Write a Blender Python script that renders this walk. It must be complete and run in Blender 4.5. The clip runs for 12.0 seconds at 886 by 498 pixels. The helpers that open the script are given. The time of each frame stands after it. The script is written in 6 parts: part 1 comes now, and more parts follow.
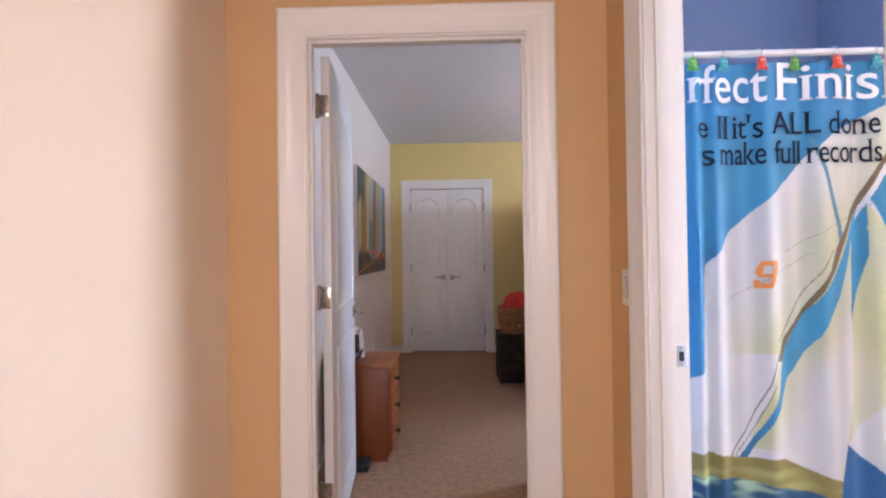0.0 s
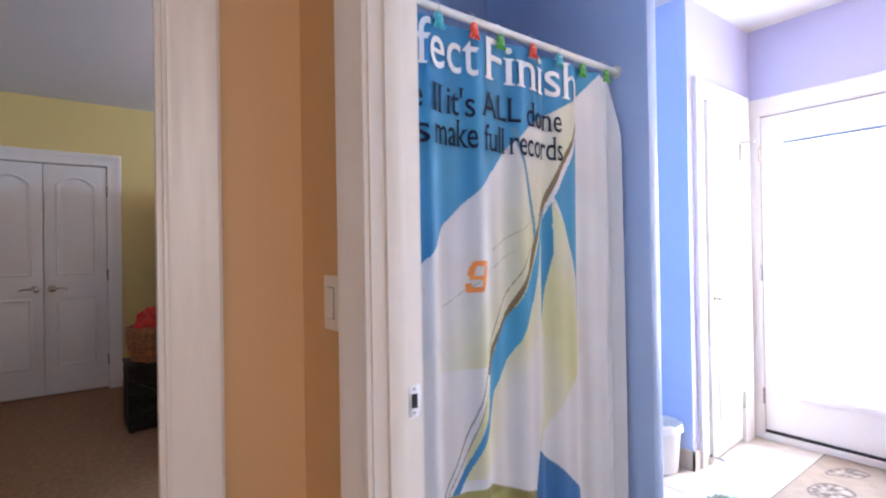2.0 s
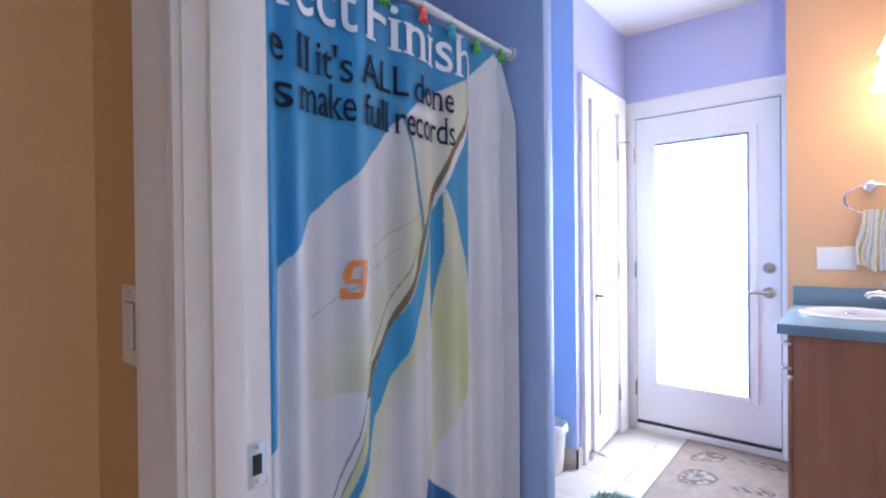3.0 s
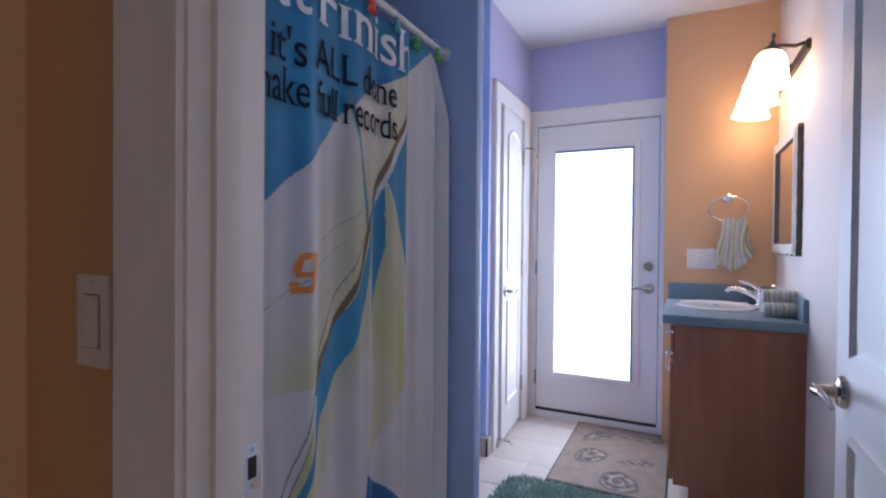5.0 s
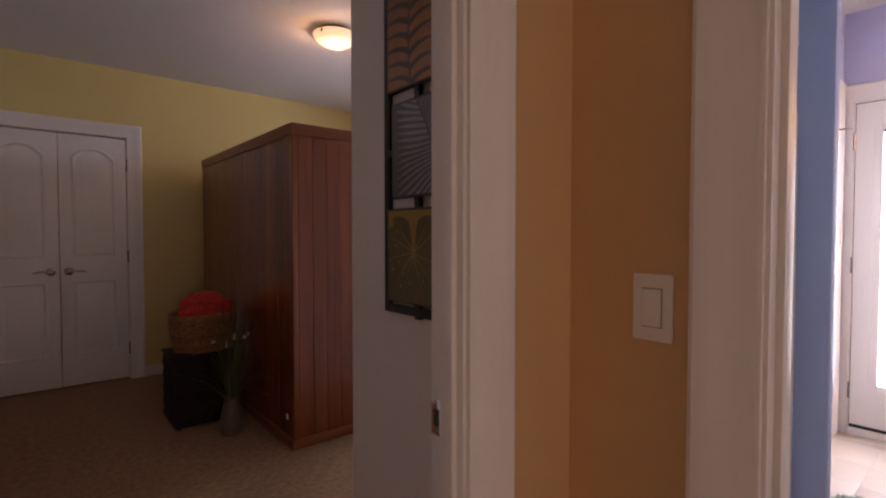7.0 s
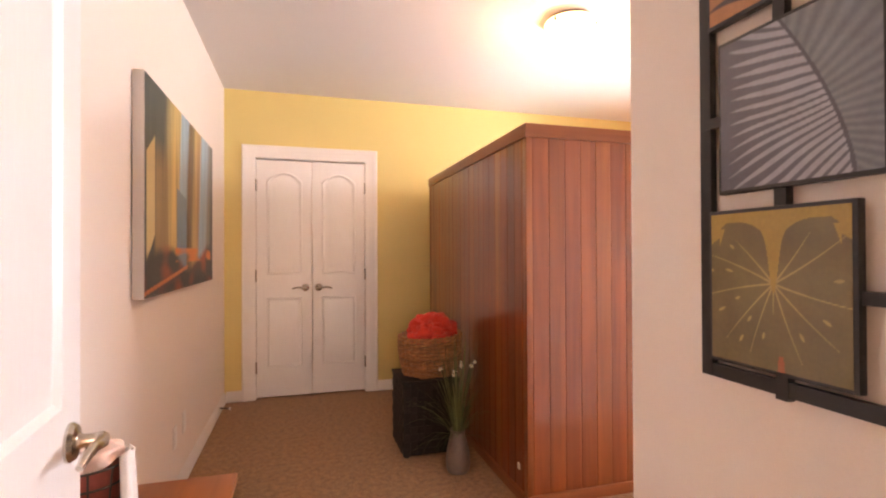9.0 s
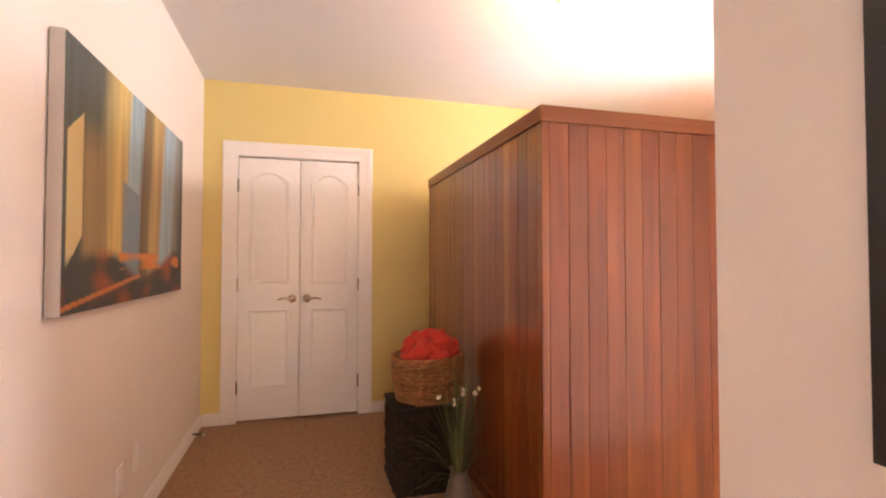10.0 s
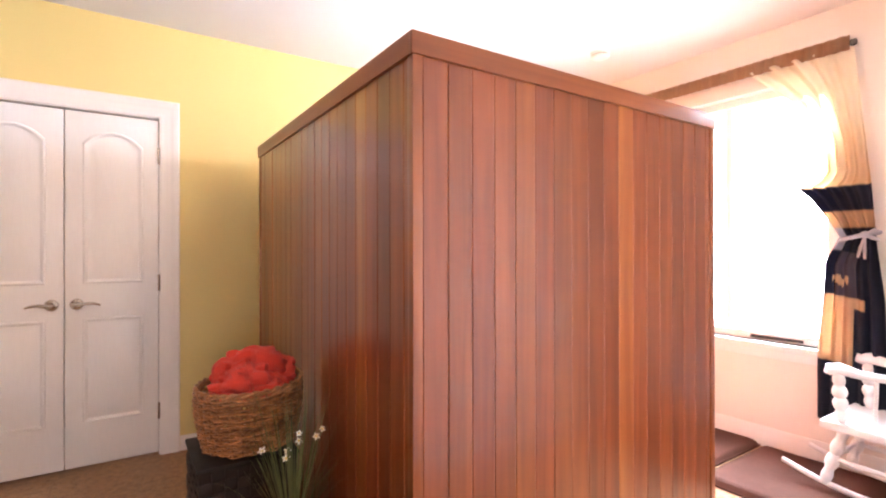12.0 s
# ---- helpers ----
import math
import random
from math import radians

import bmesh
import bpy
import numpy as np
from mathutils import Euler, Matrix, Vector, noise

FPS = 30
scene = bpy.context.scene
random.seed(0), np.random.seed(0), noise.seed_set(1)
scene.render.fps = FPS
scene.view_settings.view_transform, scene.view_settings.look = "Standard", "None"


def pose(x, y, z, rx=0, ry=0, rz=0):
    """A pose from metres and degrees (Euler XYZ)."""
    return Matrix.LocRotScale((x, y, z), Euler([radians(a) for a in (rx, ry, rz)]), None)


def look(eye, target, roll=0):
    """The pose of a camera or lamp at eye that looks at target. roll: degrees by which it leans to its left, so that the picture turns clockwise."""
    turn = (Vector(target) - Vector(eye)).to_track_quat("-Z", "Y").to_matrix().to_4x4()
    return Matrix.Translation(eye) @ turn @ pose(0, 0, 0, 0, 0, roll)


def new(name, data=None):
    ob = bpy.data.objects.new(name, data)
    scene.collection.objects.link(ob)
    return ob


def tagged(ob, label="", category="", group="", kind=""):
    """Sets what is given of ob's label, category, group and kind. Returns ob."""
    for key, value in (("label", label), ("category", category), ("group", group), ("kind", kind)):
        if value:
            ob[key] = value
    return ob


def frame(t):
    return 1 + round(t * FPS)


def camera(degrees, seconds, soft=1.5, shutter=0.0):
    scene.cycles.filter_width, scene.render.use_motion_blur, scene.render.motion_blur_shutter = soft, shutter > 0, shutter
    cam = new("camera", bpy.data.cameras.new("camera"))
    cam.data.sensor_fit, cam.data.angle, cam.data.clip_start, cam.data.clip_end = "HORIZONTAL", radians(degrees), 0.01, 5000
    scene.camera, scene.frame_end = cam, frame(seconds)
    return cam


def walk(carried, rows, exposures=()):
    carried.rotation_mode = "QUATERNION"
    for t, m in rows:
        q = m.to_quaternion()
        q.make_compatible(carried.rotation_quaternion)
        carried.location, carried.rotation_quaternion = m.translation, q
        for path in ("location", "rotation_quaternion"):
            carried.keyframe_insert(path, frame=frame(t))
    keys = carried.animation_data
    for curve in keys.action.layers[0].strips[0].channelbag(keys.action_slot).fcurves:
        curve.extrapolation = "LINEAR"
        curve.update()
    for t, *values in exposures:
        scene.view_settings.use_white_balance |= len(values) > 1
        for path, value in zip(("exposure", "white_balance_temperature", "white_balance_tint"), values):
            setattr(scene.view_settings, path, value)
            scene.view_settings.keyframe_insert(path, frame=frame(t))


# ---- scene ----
cam = camera(84.6, 12.0, soft=2.1)
PATH = [
    (0, (0.03, 0.077, 1.225), (-0.022, 2.076, 1.247), -0.8),
    (0.5, (0.058, 0.287, 1.232), (0.249, 2.278, 1.241), -1.1),
    (1, (0.08, 0.458, 1.23), (0.608, 2.387, 1.237), -0.8),
    (1.5, (0.096, 0.596, 1.229), (1.023, 2.368, 1.237), -1.1),
    (2, (0.146, 0.703, 1.216), (1.352, 2.299, 1.226), -0.9),
    (2.5, (0.232, 0.781, 1.22), (1.612, 2.228, 1.212), -0.5),
    (3, (0.329, 0.886, 1.22), (1.873, 2.157, 1.206), -0.6),
    (3.5, (0.375, 0.904, 1.21), (2.041, 2.01, 1.197), -0.1),
    (5.5, (0.111, 1.061, 1.213), (1.911, 1.934, 1.188), 0.5),
    (6, (-0.035, 1.096, 1.224), (1.629, 2.203, 1.178), 0.4),
    (6.5, (-0.17, 1.173, 1.234), (1.315, 2.511, 1.176), 0.5),
    (7, (-0.244, 1.282, 1.237), (1.047, 2.808, 1.177), -0.0),
    (7.5, (-0.297, 1.388, 1.239), (0.784, 3.07, 1.201), -0.4),
    (9.5, (-0.094, 1.961, 1.237), (0.414, 3.895, 1.265), -0.2),
    (10, (-0.031, 2.16, 1.231), (0.513, 4.084, 1.283), -0.0),
    (10.5, (0.036, 2.337, 1.231), (0.683, 4.229, 1.285), -0.4),
    (11, (0.096, 2.502, 1.233), (0.879, 4.342, 1.279), -0.9),
    (11.5, (0.183, 2.637, 1.254), (1.097, 4.416, 1.27), -0.5),
    (12, (0.203, 2.741, 1.245), (1.301, 4.413, 1.249), -0.1),
]
EXPOSURES = [
    (0.0, 0.36, 6000, 18), (1.0, 0.24, 5950, 17), (2.0, -0.08, 5850, 15), (2.5, -0.33, 5550, 14), (3.0, -0.66, 5300, 15), (3.5, -0.98, 5350, 18),
    (5.5, -1.92, 5600, 22), (6.0, -2.06, 5850, 26), (6.5, -2.02, 6250, 30), (7.0, -1.25, 7300, 32), (7.5, 0.34, 9200, 33),
    (9.5, 1.3, 8900, 30), (10.5, 1.34, 9200, 31), (11.0, 1.46, 8800, 30), (12.0, 1.66, 7100, 22),
]
walk(cam, [(t, look(eye, target, roll)) for t, eye, target, roll in PATH], EXPOSURES)

# ---- world and light ----
world = bpy.data.worlds.new("sky_world")
scene.world = world
world.use_nodes = True
wn = world.node_tree
sky = wn.nodes.new("ShaderNodeTexSky")
sky.sky_type, sky.sun_disc = "NISHITA", False
sky.sun_elevation, sky.sun_rotation = radians(55), radians(200)
wn.links.new(sky.outputs[0], wn.nodes["Background"].inputs[0])
wn.nodes["Background"].inputs[1].default_value = 0.1
sun_data = bpy.data.lights.new("sun", "SUN")
sun_data.energy, sun_data.angle, sun_data.color = 1.0, radians(12), (1.0, 0.95, 0.88)
sun = new("sun", sun_data)
sun.matrix_world = look((-4, -12, 20), (0, 0, 0))


def area(name, place, target, width, height, watts, color, spread=180):
    data = bpy.data.lights.new(name, "AREA")
    data.shape, data.size, data.size_y = "RECTANGLE", width, height
    data.energy, data.color = watts, color
    data.spread = radians(spread)
    ob = new(name, data)
    ob.matrix_world = look(place, target)
    return ob


DAY = (0.80, 0.89, 1.0)
SKYLIGHT = (0.60, 0.78, 1.0)
area("daylight_bath_door", (3.70, 1.555, 1.10), (0, 1.555, 1.10), 0.56, 1.58, 94, DAY)
area("daylight_bedroom_window", (3.74, 4.46, 1.46), (0, 4.46, 0.1), 1.24, 1.60, 125, SKYLIGHT, 130)
# fill lamp added behind the camera to brighten the hallway; no window known there
area("added_hall_fill", (-0.11, -2.28, 1.45), (-0.11, 0, 1.45), 0.9, 1.2, 33, (1.0, 0.93, 0.86))
LAMP = (1.0, 0.66, 0.36)
BED_GLOW, VANITY_GLOW = 2.2, 17.0
bulb_data = bpy.data.lights.new("ceiling_bulb", "POINT")
bulb_data.energy, bulb_data.color, bulb_data.shadow_soft_size = 11.5, LAMP, 0.05
bulb = new("ceiling_bulb", bulb_data)
bulb.location = (1.37, 4.33, 2.455)

# ---- materials ----
def material(name, color, rough=0.6, metal=0.0, bump=0.0, scale=40.0, vary=0.08, coarse=3.0, stretch=(1, 1, 1), per_object=0.0, spec=0.5, sheen=0.0, detail=5.0, span=0.4, coat=0.0, coat_rough=0.1):
    """A surface with fine grain and broad variation in colour and roughness, at real-world size."""
    m = bpy.data.materials.new(name)
    m.use_nodes = True
    nt = m.node_tree
    b = nt.nodes["Principled BSDF"]
    b.inputs["Metallic"].default_value = metal
    b.inputs["Specular IOR Level"].default_value = spec
    if coat:
        b.inputs["Coat Weight"].default_value, b.inputs["Coat Roughness"].default_value = coat, coat_rough
    if sheen:
        b.inputs["Sheen Weight"].default_value = sheen
    tc = nt.nodes.new("ShaderNodeTexCoord")
    mp = nt.nodes.new("ShaderNodeMapping")
    mp.inputs["Scale"].default_value = stretch
    geo = nt.nodes.new("ShaderNodeNewGeometry")
    nt.links.new(geo.outputs["Position"], mp.inputs["Vector"])
    fine = nt.nodes.new("ShaderNodeTexNoise")
    fine.inputs["Scale"].default_value, fine.inputs["Detail"].default_value = scale, detail
    broad = nt.nodes.new("ShaderNodeTexNoise")
    broad.inputs["Scale"].default_value, broad.inputs["Detail"].default_value = coarse, 3.0
    for n in (fine, broad):
        nt.links.new(mp.outputs[0], n.inputs["Vector"])
    add = nt.nodes.new("ShaderNodeMath")
    add.operation = "ADD"
    nt.links.new(fine.outputs["Fac"], add.inputs[0])
    nt.links.new(broad.outputs["Fac"], add.inputs[1])
    val = nt.nodes.new("ShaderNodeMapRange")
    val.inputs["From Min"].default_value, val.inputs["From Max"].default_value = 1 - span, 1 + span
    val.inputs["To Min"].default_value, val.inputs["To Max"].default_value = 1 - vary, 1 + vary
    nt.links.new(add.outputs[0], val.inputs["Value"])
    last = val.outputs[0]
    if per_object:
        info = nt.nodes.new("ShaderNodeObjectInfo")
        rnd = nt.nodes.new("ShaderNodeMapRange")
        rnd.inputs["To Min"].default_value, rnd.inputs["To Max"].default_value = 1 - per_object, 1 + per_object
        nt.links.new(info.outputs["Random"], rnd.inputs["Value"])
        mul = nt.nodes.new("ShaderNodeMath")
        mul.operation = "MULTIPLY"
        nt.links.new(last, mul.inputs[0])
        nt.links.new(rnd.outputs[0], mul.inputs[1])
        last = mul.outputs[0]
    mix = nt.nodes.new("ShaderNodeVectorMath")
    mix.operation = "SCALE"
    mix.inputs[0].default_value = color
    nt.links.new(last, mix.inputs["Scale"])
    nt.links.new(mix.outputs[0], b.inputs["Base Color"])
    rr = nt.nodes.new("ShaderNodeMapRange")
    rr.inputs["To Min"].default_value, rr.inputs["To Max"].default_value = max(rough - 0.08, 0.02), min(rough + 0.08, 1)
    nt.links.new(broad.outputs["Fac"], rr.inputs["Value"])
    nt.links.new(rr.outputs[0], b.inputs["Roughness"])
    if bump:
        bp = nt.nodes.new("ShaderNodeBump")
        bp.inputs["Strength"].default_value, bp.inputs["Distance"].default_value = 1.0, bump
        nt.links.new(fine.outputs["Fac"], bp.inputs["Height"])
        nt.links.new(bp.outputs[0], b.inputs["Normal"])
    return m


def printed(name, rough=0.6, bump=0.0, scale=120.0):
    """A surface whose print is kept in the mesh's colour attribute."""
    m = material(name, (1, 1, 1), rough, bump=bump, scale=scale)
    nt = m.node_tree
    at = nt.nodes.new("ShaderNodeVertexColor")
    at.layer_name = "print"
    vm = next(n for n in nt.nodes if n.type == "VECT_MATH")
    nt.links.new(at.outputs["Color"], vm.inputs[0])
    return m


def glowing(name, color, strength):
    m = bpy.data.materials.new(name)
    m.use_nodes = True
    b = m.node_tree.nodes["Principled BSDF"]
    b.inputs["Base Color"].default_value = (0.9, 0.85, 0.75, 1)
    b.inputs["Roughness"].default_value = 0.3
    b.inputs["Emission Color"].default_value = (*color, 1)
    b.inputs["Emission Strength"].default_value = strength
    return m


def glassy(name, tint=(1, 1, 1), rough=0.0):
    m = bpy.data.materials.new(name)
    m.use_nodes = True
    b = m.node_tree.nodes["Principled BSDF"]
    b.inputs["Base Color"].default_value = (*tint, 1)
    b.inputs["Roughness"].default_value = rough
    b.inputs["Transmission Weight"].default_value = 1.0
    b.inputs["IOR"].default_value = 1.45
    return m


def woodgrain(name, dark, light, rough=0.35, axis=2, per_object=0.25, freq=38.0, coat=0.0, coat_rough=0.2, tone=0.0):
    """Straight-grained boards: long streaks along one axis, each board with its own tone."""
    m = material(name, light, rough, bump=0.0004, scale=freq, vary=0.1, coarse=2.0, stretch=tuple(0.05 if i == axis else 1.0 for i in range(3)), per_object=per_object, coat=coat, coat_rough=coat_rough)
    nt = m.node_tree
    mp = next(n for n in nt.nodes if n.type == "MAPPING")
    vm = next(n for n in nt.nodes if n.type == "VECT_MATH" and n.operation == "SCALE")
    info = nt.nodes.new("ShaderNodeObjectInfo")
    off = nt.nodes.new("ShaderNodeVectorMath")
    off.operation = "SCALE"
    off.inputs[0].default_value = (17.0, 13.0, 29.0)
    nt.links.new(info.outputs["Random"], off.inputs["Scale"])
    nt.links.new(off.outputs[0], mp.inputs["Location"])
    streak = nt.nodes.new("ShaderNodeTexNoise")
    streak.inputs["Scale"].default_value, streak.inputs["Detail"].default_value = freq * 0.45, 6.0
    streak.inputs["Distortion"].default_value = 0.6
    nt.links.new(mp.outputs[0], streak.inputs["Vector"])
    ramp = nt.nodes.new("ShaderNodeValToRGB")
    ramp.color_ramp.elements[0].position, ramp.color_ramp.elements[0].color = 0.36, (*dark, 1)
    ramp.color_ramp.elements[1].position, ramp.color_ramp.elements[1].color = 0.66, (*light, 1)
    nt.links.new(streak.outputs["Fac"], ramp.inputs["Fac"])
    last = ramp.outputs["Color"]
    if tone:
        # each board leans towards honey or towards plum
        pick = nt.nodes.new("ShaderNodeMath")
        pick.operation = "FRACT"
        spin = nt.nodes.new("ShaderNodeMath")
        spin.operation = "MULTIPLY"
        spin.inputs[1].default_value = 7.31
        nt.links.new(info.outputs["Random"], spin.inputs[0])
        nt.links.new(spin.outputs[0], pick.inputs[0])
        hue = nt.nodes.new("ShaderNodeValToRGB")
        hue.color_ramp.elements[0].color = (1 - 0.5 * tone, 1 - tone, 1 - 0.6 * tone, 1)
        hue.color_ramp.elements[1].color = (1 + 2 * tone, 1 + 3.2 * tone, 1 + 2.6 * tone, 1)
        middle = hue.color_ramp.elements.new(0.72)
        middle.color = (1, 1, 1, 1)
        nt.links.new(pick.outputs[0], hue.inputs["Fac"])
        mul = nt.nodes.new("ShaderNodeVectorMath")
        mul.operation = "MULTIPLY"
        nt.links.new(last, mul.inputs[0])
        nt.links.new(hue.outputs["Color"], mul.inputs[1])
        last = mul.outputs[0]
    nt.links.new(last, vm.inputs[0])
    return m


M_TAN = material("tan_wall_paint", (0.64, 0.41, 0.205), 0.55, bump=0.0004, scale=260, vary=0.04, coarse=1.2)
M_SAND = material("pale_sand_wall_paint", (0.76, 0.62, 0.47), 0.55, bump=0.0004, scale=260, vary=0.04, coarse=1.2)
M_CREAM = material("cream_wall_paint", (0.79, 0.71, 0.645), 0.6, bump=0.0004, scale=260, vary=0.03, coarse=1.2)
M_YELLOW = material("yellow_wall_paint", (0.73, 0.585, 0.235), 0.6, bump=0.0004, scale=260, vary=0.04, coarse=1.2)
M_BLUE = material("periwinkle_wall_paint", (0.41, 0.53, 0.80), 0.5, bump=0.0004, scale=260, vary=0.04, coarse=1.2)
M_LILAC = material("pale_lilac_wall_paint", (0.50, 0.50, 0.72), 0.5, bump=0.0004, scale=260, vary=0.04, coarse=1.2)
M_PEACH = material("peach_wall_paint", (0.68, 0.42, 0.22), 0.5, bump=0.0004, scale=260, vary=0.04, coarse=1.2)
M_CEIL = material("ceiling_paint", (0.74, 0.715, 0.69), 0.8, bump=0.0006, scale=180, vary=0.03, coarse=1.0)
M_TRIM = material("white_semigloss_paint", (0.80, 0.77, 0.74), 0.32, bump=0.00015, scale=90, vary=0.03, coarse=2.5, stretch=(1, 1, 0.15))
M_DOOR = material("white_door_paint", (0.80, 0.78, 0.76), 0.36, bump=0.0002, scale=120, vary=0.03, coarse=2.0, stretch=(1, 1, 0.1))
M_CARPET = material("beige_cut_pile_carpet", (0.33, 0.174, 0.081), 0.95, bump=0.007, scale=120, vary=0.34, coarse=32.0, sheen=0.1, detail=8.0, span=0.26)
M_TILE = material("cream_floor_tile", (0.52, 0.45, 0.38), 0.35, bump=0.0006, scale=30, vary=0.06, coarse=4.0, per_object=0.05)
M_GROUT = material("tile_grout", (0.50, 0.435, 0.37), 0.9, bump=0.001, scale=200, vary=0.1)
M_NICKEL = material("brushed_nickel", (0.55, 0.50, 0.44), 0.2, metal=1.0, scale=160, vary=0.06)
M_CHROME = material("chrome", (0.85, 0.85, 0.87), 0.08, metal=1.0, vary=0.02)
M_BRONZE = material("dark_bronze", (0.10, 0.085, 0.075), 0.4, metal=0.8, vary=0.1)
M_BLACK = material("black_painted_metal", (0.018, 0.016, 0.016), 0.42, bump=0.0003, scale=200, vary=0.15)
M_RUBBER = material("black_rubber", (0.02, 0.02, 0.022), 0.7, bump=0.0004, vary=0.15)
M_PLASTIC = material("white_plastic", (0.80, 0.78, 0.75), 0.35, vary=0.02)
M_CEDAR = woodgrain("red_cedar_boards", (0.185, 0.042, 0.0105), (0.290, 0.077, 0.0185), 0.34, per_object=0.12, coat=0.65, coat_rough=0.14, tone=0.22)
M_CEDAR.node_tree.nodes["Principled BSDF"].inputs["Specular IOR Level"].default_value = 0.3
M_CEDAR_H = woodgrain("red_cedar_rail", (0.225, 0.060, 0.017), (0.30, 0.088, 0.025), 0.4, axis=0, per_object=0.06)
M_CEDAR_HY = woodgrain("red_cedar_side_rail", (0.225, 0.060, 0.017), (0.30, 0.088, 0.025), 0.4, axis=1, per_object=0.06)
M_PINE = woodgrain("orange_stained_pine", (0.24, 0.056, 0.012), (0.35, 0.095, 0.020), 0.38, axis=1, per_object=0.06)
M_PINE_V = woodgrain("orange_stained_pine_side", (0.20, 0.048, 0.012), (0.29, 0.08, 0.020), 0.4, axis=2, per_object=0.06)
M_VANITY = woodgrain("brown_vanity_veneer", (0.275, 0.104, 0.05), (0.33, 0.128, 0.062), 0.42, axis=2, per_object=0.05)
M_COUNTER = material("blue_grey_laminate", (0.17, 0.25, 0.30), 0.35, scale=300, vary=0.14, coarse=9)
M_PORCELAIN = material("white_porcelain", (0.82, 0.80, 0.78), 0.12, vary=0.01)
M_WICKER = material("brown_willow", (0.33, 0.135, 0.052), 0.4, bump=0.0008, scale=150, vary=0.6, coarse=30, per_object=0.4)
M_TOWEL_RED = material("coral_red_terry", (0.70, 0.05, 0.03), 0.95, bump=0.006, scale=240, vary=0.22, coarse=12, sheen=0.1)
M_CUBE = material("dark_woven_leatherette", (0.018, 0.0115, 0.0095), 0.5, bump=0.001, scale=80, vary=0.3, coarse=8, per_object=0.3, spec=0.25)
M_VASE = material("grey_brown_stoneware", (0.17, 0.12, 0.095), 0.45, bump=0.001, scale=40, vary=0.2, coarse=9)
M_GRASS = material("green_reed_blade", (0.105, 0.125, 0.045), 0.6, vary=0.3, coarse=14, per_object=0.35)
M_PETAL = material("white_petal", (0.82, 0.78, 0.68), 0.6, vary=0.06, coarse=30)
M_STAMEN = material("yellow_stamen", (0.75, 0.52, 0.08), 0.6, vary=0.1)
M_WHITEPAINT = material("white_furniture_paint", (0.78, 0.78, 0.78), 0.3, bump=0.0002, scale=70, vary=0.04)
M_MAT = material("brown_vinyl_floor_mat", (0.09, 0.036, 0.024), 0.85, spec=0.1, bump=0.0012, scale=34, vary=0.12, coarse=3)
M_SHAG = material("sage_green_shag", (0.25, 0.36, 0.29), 0.95, scale=60, vary=0.45, coarse=14, sheen=0.4)
M_LINER = material("white_vinyl_liner", (0.78, 0.78, 0.80), 0.4, vary=0.03)
M_MIRROR = material("mirror_silver", (0.92, 0.92, 0.92), 0.02, metal=1.0, vary=0.0)
M_FRAMECREAM = material("distressed_cream_frame", (0.72, 0.70, 0.62), 0.55, bump=0.001, scale=50, vary=0.12, coarse=10)
M_CANVAS = material("raw_canvas_edge", (0.72, 0.68, 0.64), 0.8, bump=0.0006, scale=300, vary=0.04)
M_TAPESTRY = printed("printed_canvas", 0.55, 0.0006, 300)
M_CURTAINPRINT = printed("printed_shower_cloth", 0.6, 0.0003, 300)
M_RUGPRINT = printed("printed_floor_mat", 0.9, 0.003, 220)
M_DRAPE = printed("colour_block_drape", 0.75, 0.0006, 260)
nt = M_DRAPE.node_tree
through_cloth = nt.nodes.new("ShaderNodeBsdfTranslucent")
half = nt.nodes.new("ShaderNodeMixShader")
half.inputs["Fac"].default_value = 0.62
nt.links.new(next(n for n in nt.nodes if n.type == "VECT_MATH").outputs[0], through_cloth.inputs["Color"])
nt.links.new(nt.nodes["Principled BSDF"].outputs[0], half.inputs[1])
nt.links.new(through_cloth.outputs[0], half.inputs[2])
nt.links.new(half.outputs[0], nt.nodes["Material Output"].inputs["Surface"])
M_GLAZED = printed("print_behind_glass", 0.6)
M_GLAZED.node_tree.nodes["Principled BSDF"].inputs["Coat Weight"].default_value = 1.0
M_GLAZED.node_tree.nodes["Principled BSDF"].inputs["Coat Roughness"].default_value = 0.03
M_STRIPED = printed("striped_terry", 0.95, 0.004, 240)
M_WHITEINK = material("white_ink", (0.82, 0.82, 0.82), 0.45, vary=0.02)
M_NAVYINK = material("dark_navy_ink", (0.012, 0.022, 0.045), 0.75, vary=0.05, spec=0.15)
M_ORANGEINK = material("orange_ink", (0.72, 0.24, 0.04), 0.45, vary=0.05)
M_REDCLIP = material("red_plastic", (0.75, 0.07, 0.03), 0.3, vary=0.04)
M_GREENCLIP = material("green_plastic", (0.09, 0.38, 0.05), 0.3, vary=0.04)
M_TEALCLIP = material("teal_plastic", (0.06, 0.40, 0.45), 0.3, vary=0.04)
M_DOME = glowing("lit_ceiling_glass", LAMP, BED_GLOW)
M_SHADE = glowing("lit_vanity_glass", LAMP, VANITY_GLOW)
M_GLASS = glassy("clear_glass")
M_BOWL = glassy("blue_green_glass", (0.55, 0.75, 0.82), 0.05)
M_REDWRAP = material("red_wrapping_paper", (0.42, 0.10, 0.075), 0.6, bump=0.002, scale=60, vary=0.25, coarse=20)
M_WRAP = material("pale_pink_tissue", (0.78, 0.56, 0.48), 0.5, bump=0.004, scale=30, vary=0.25, coarse=16)
M_TIE = material("grey_blue_sash", (0.34, 0.33, 0.36), 0.8, bump=0.002, scale=60, vary=0.1)
# colours the shade of the pane's reveal and the gap round the rocker
M_SHADEGAP = material("grey_blue_shade_and_gap", (0.20, 0.25, 0.36), 0.6, vary=0.05)
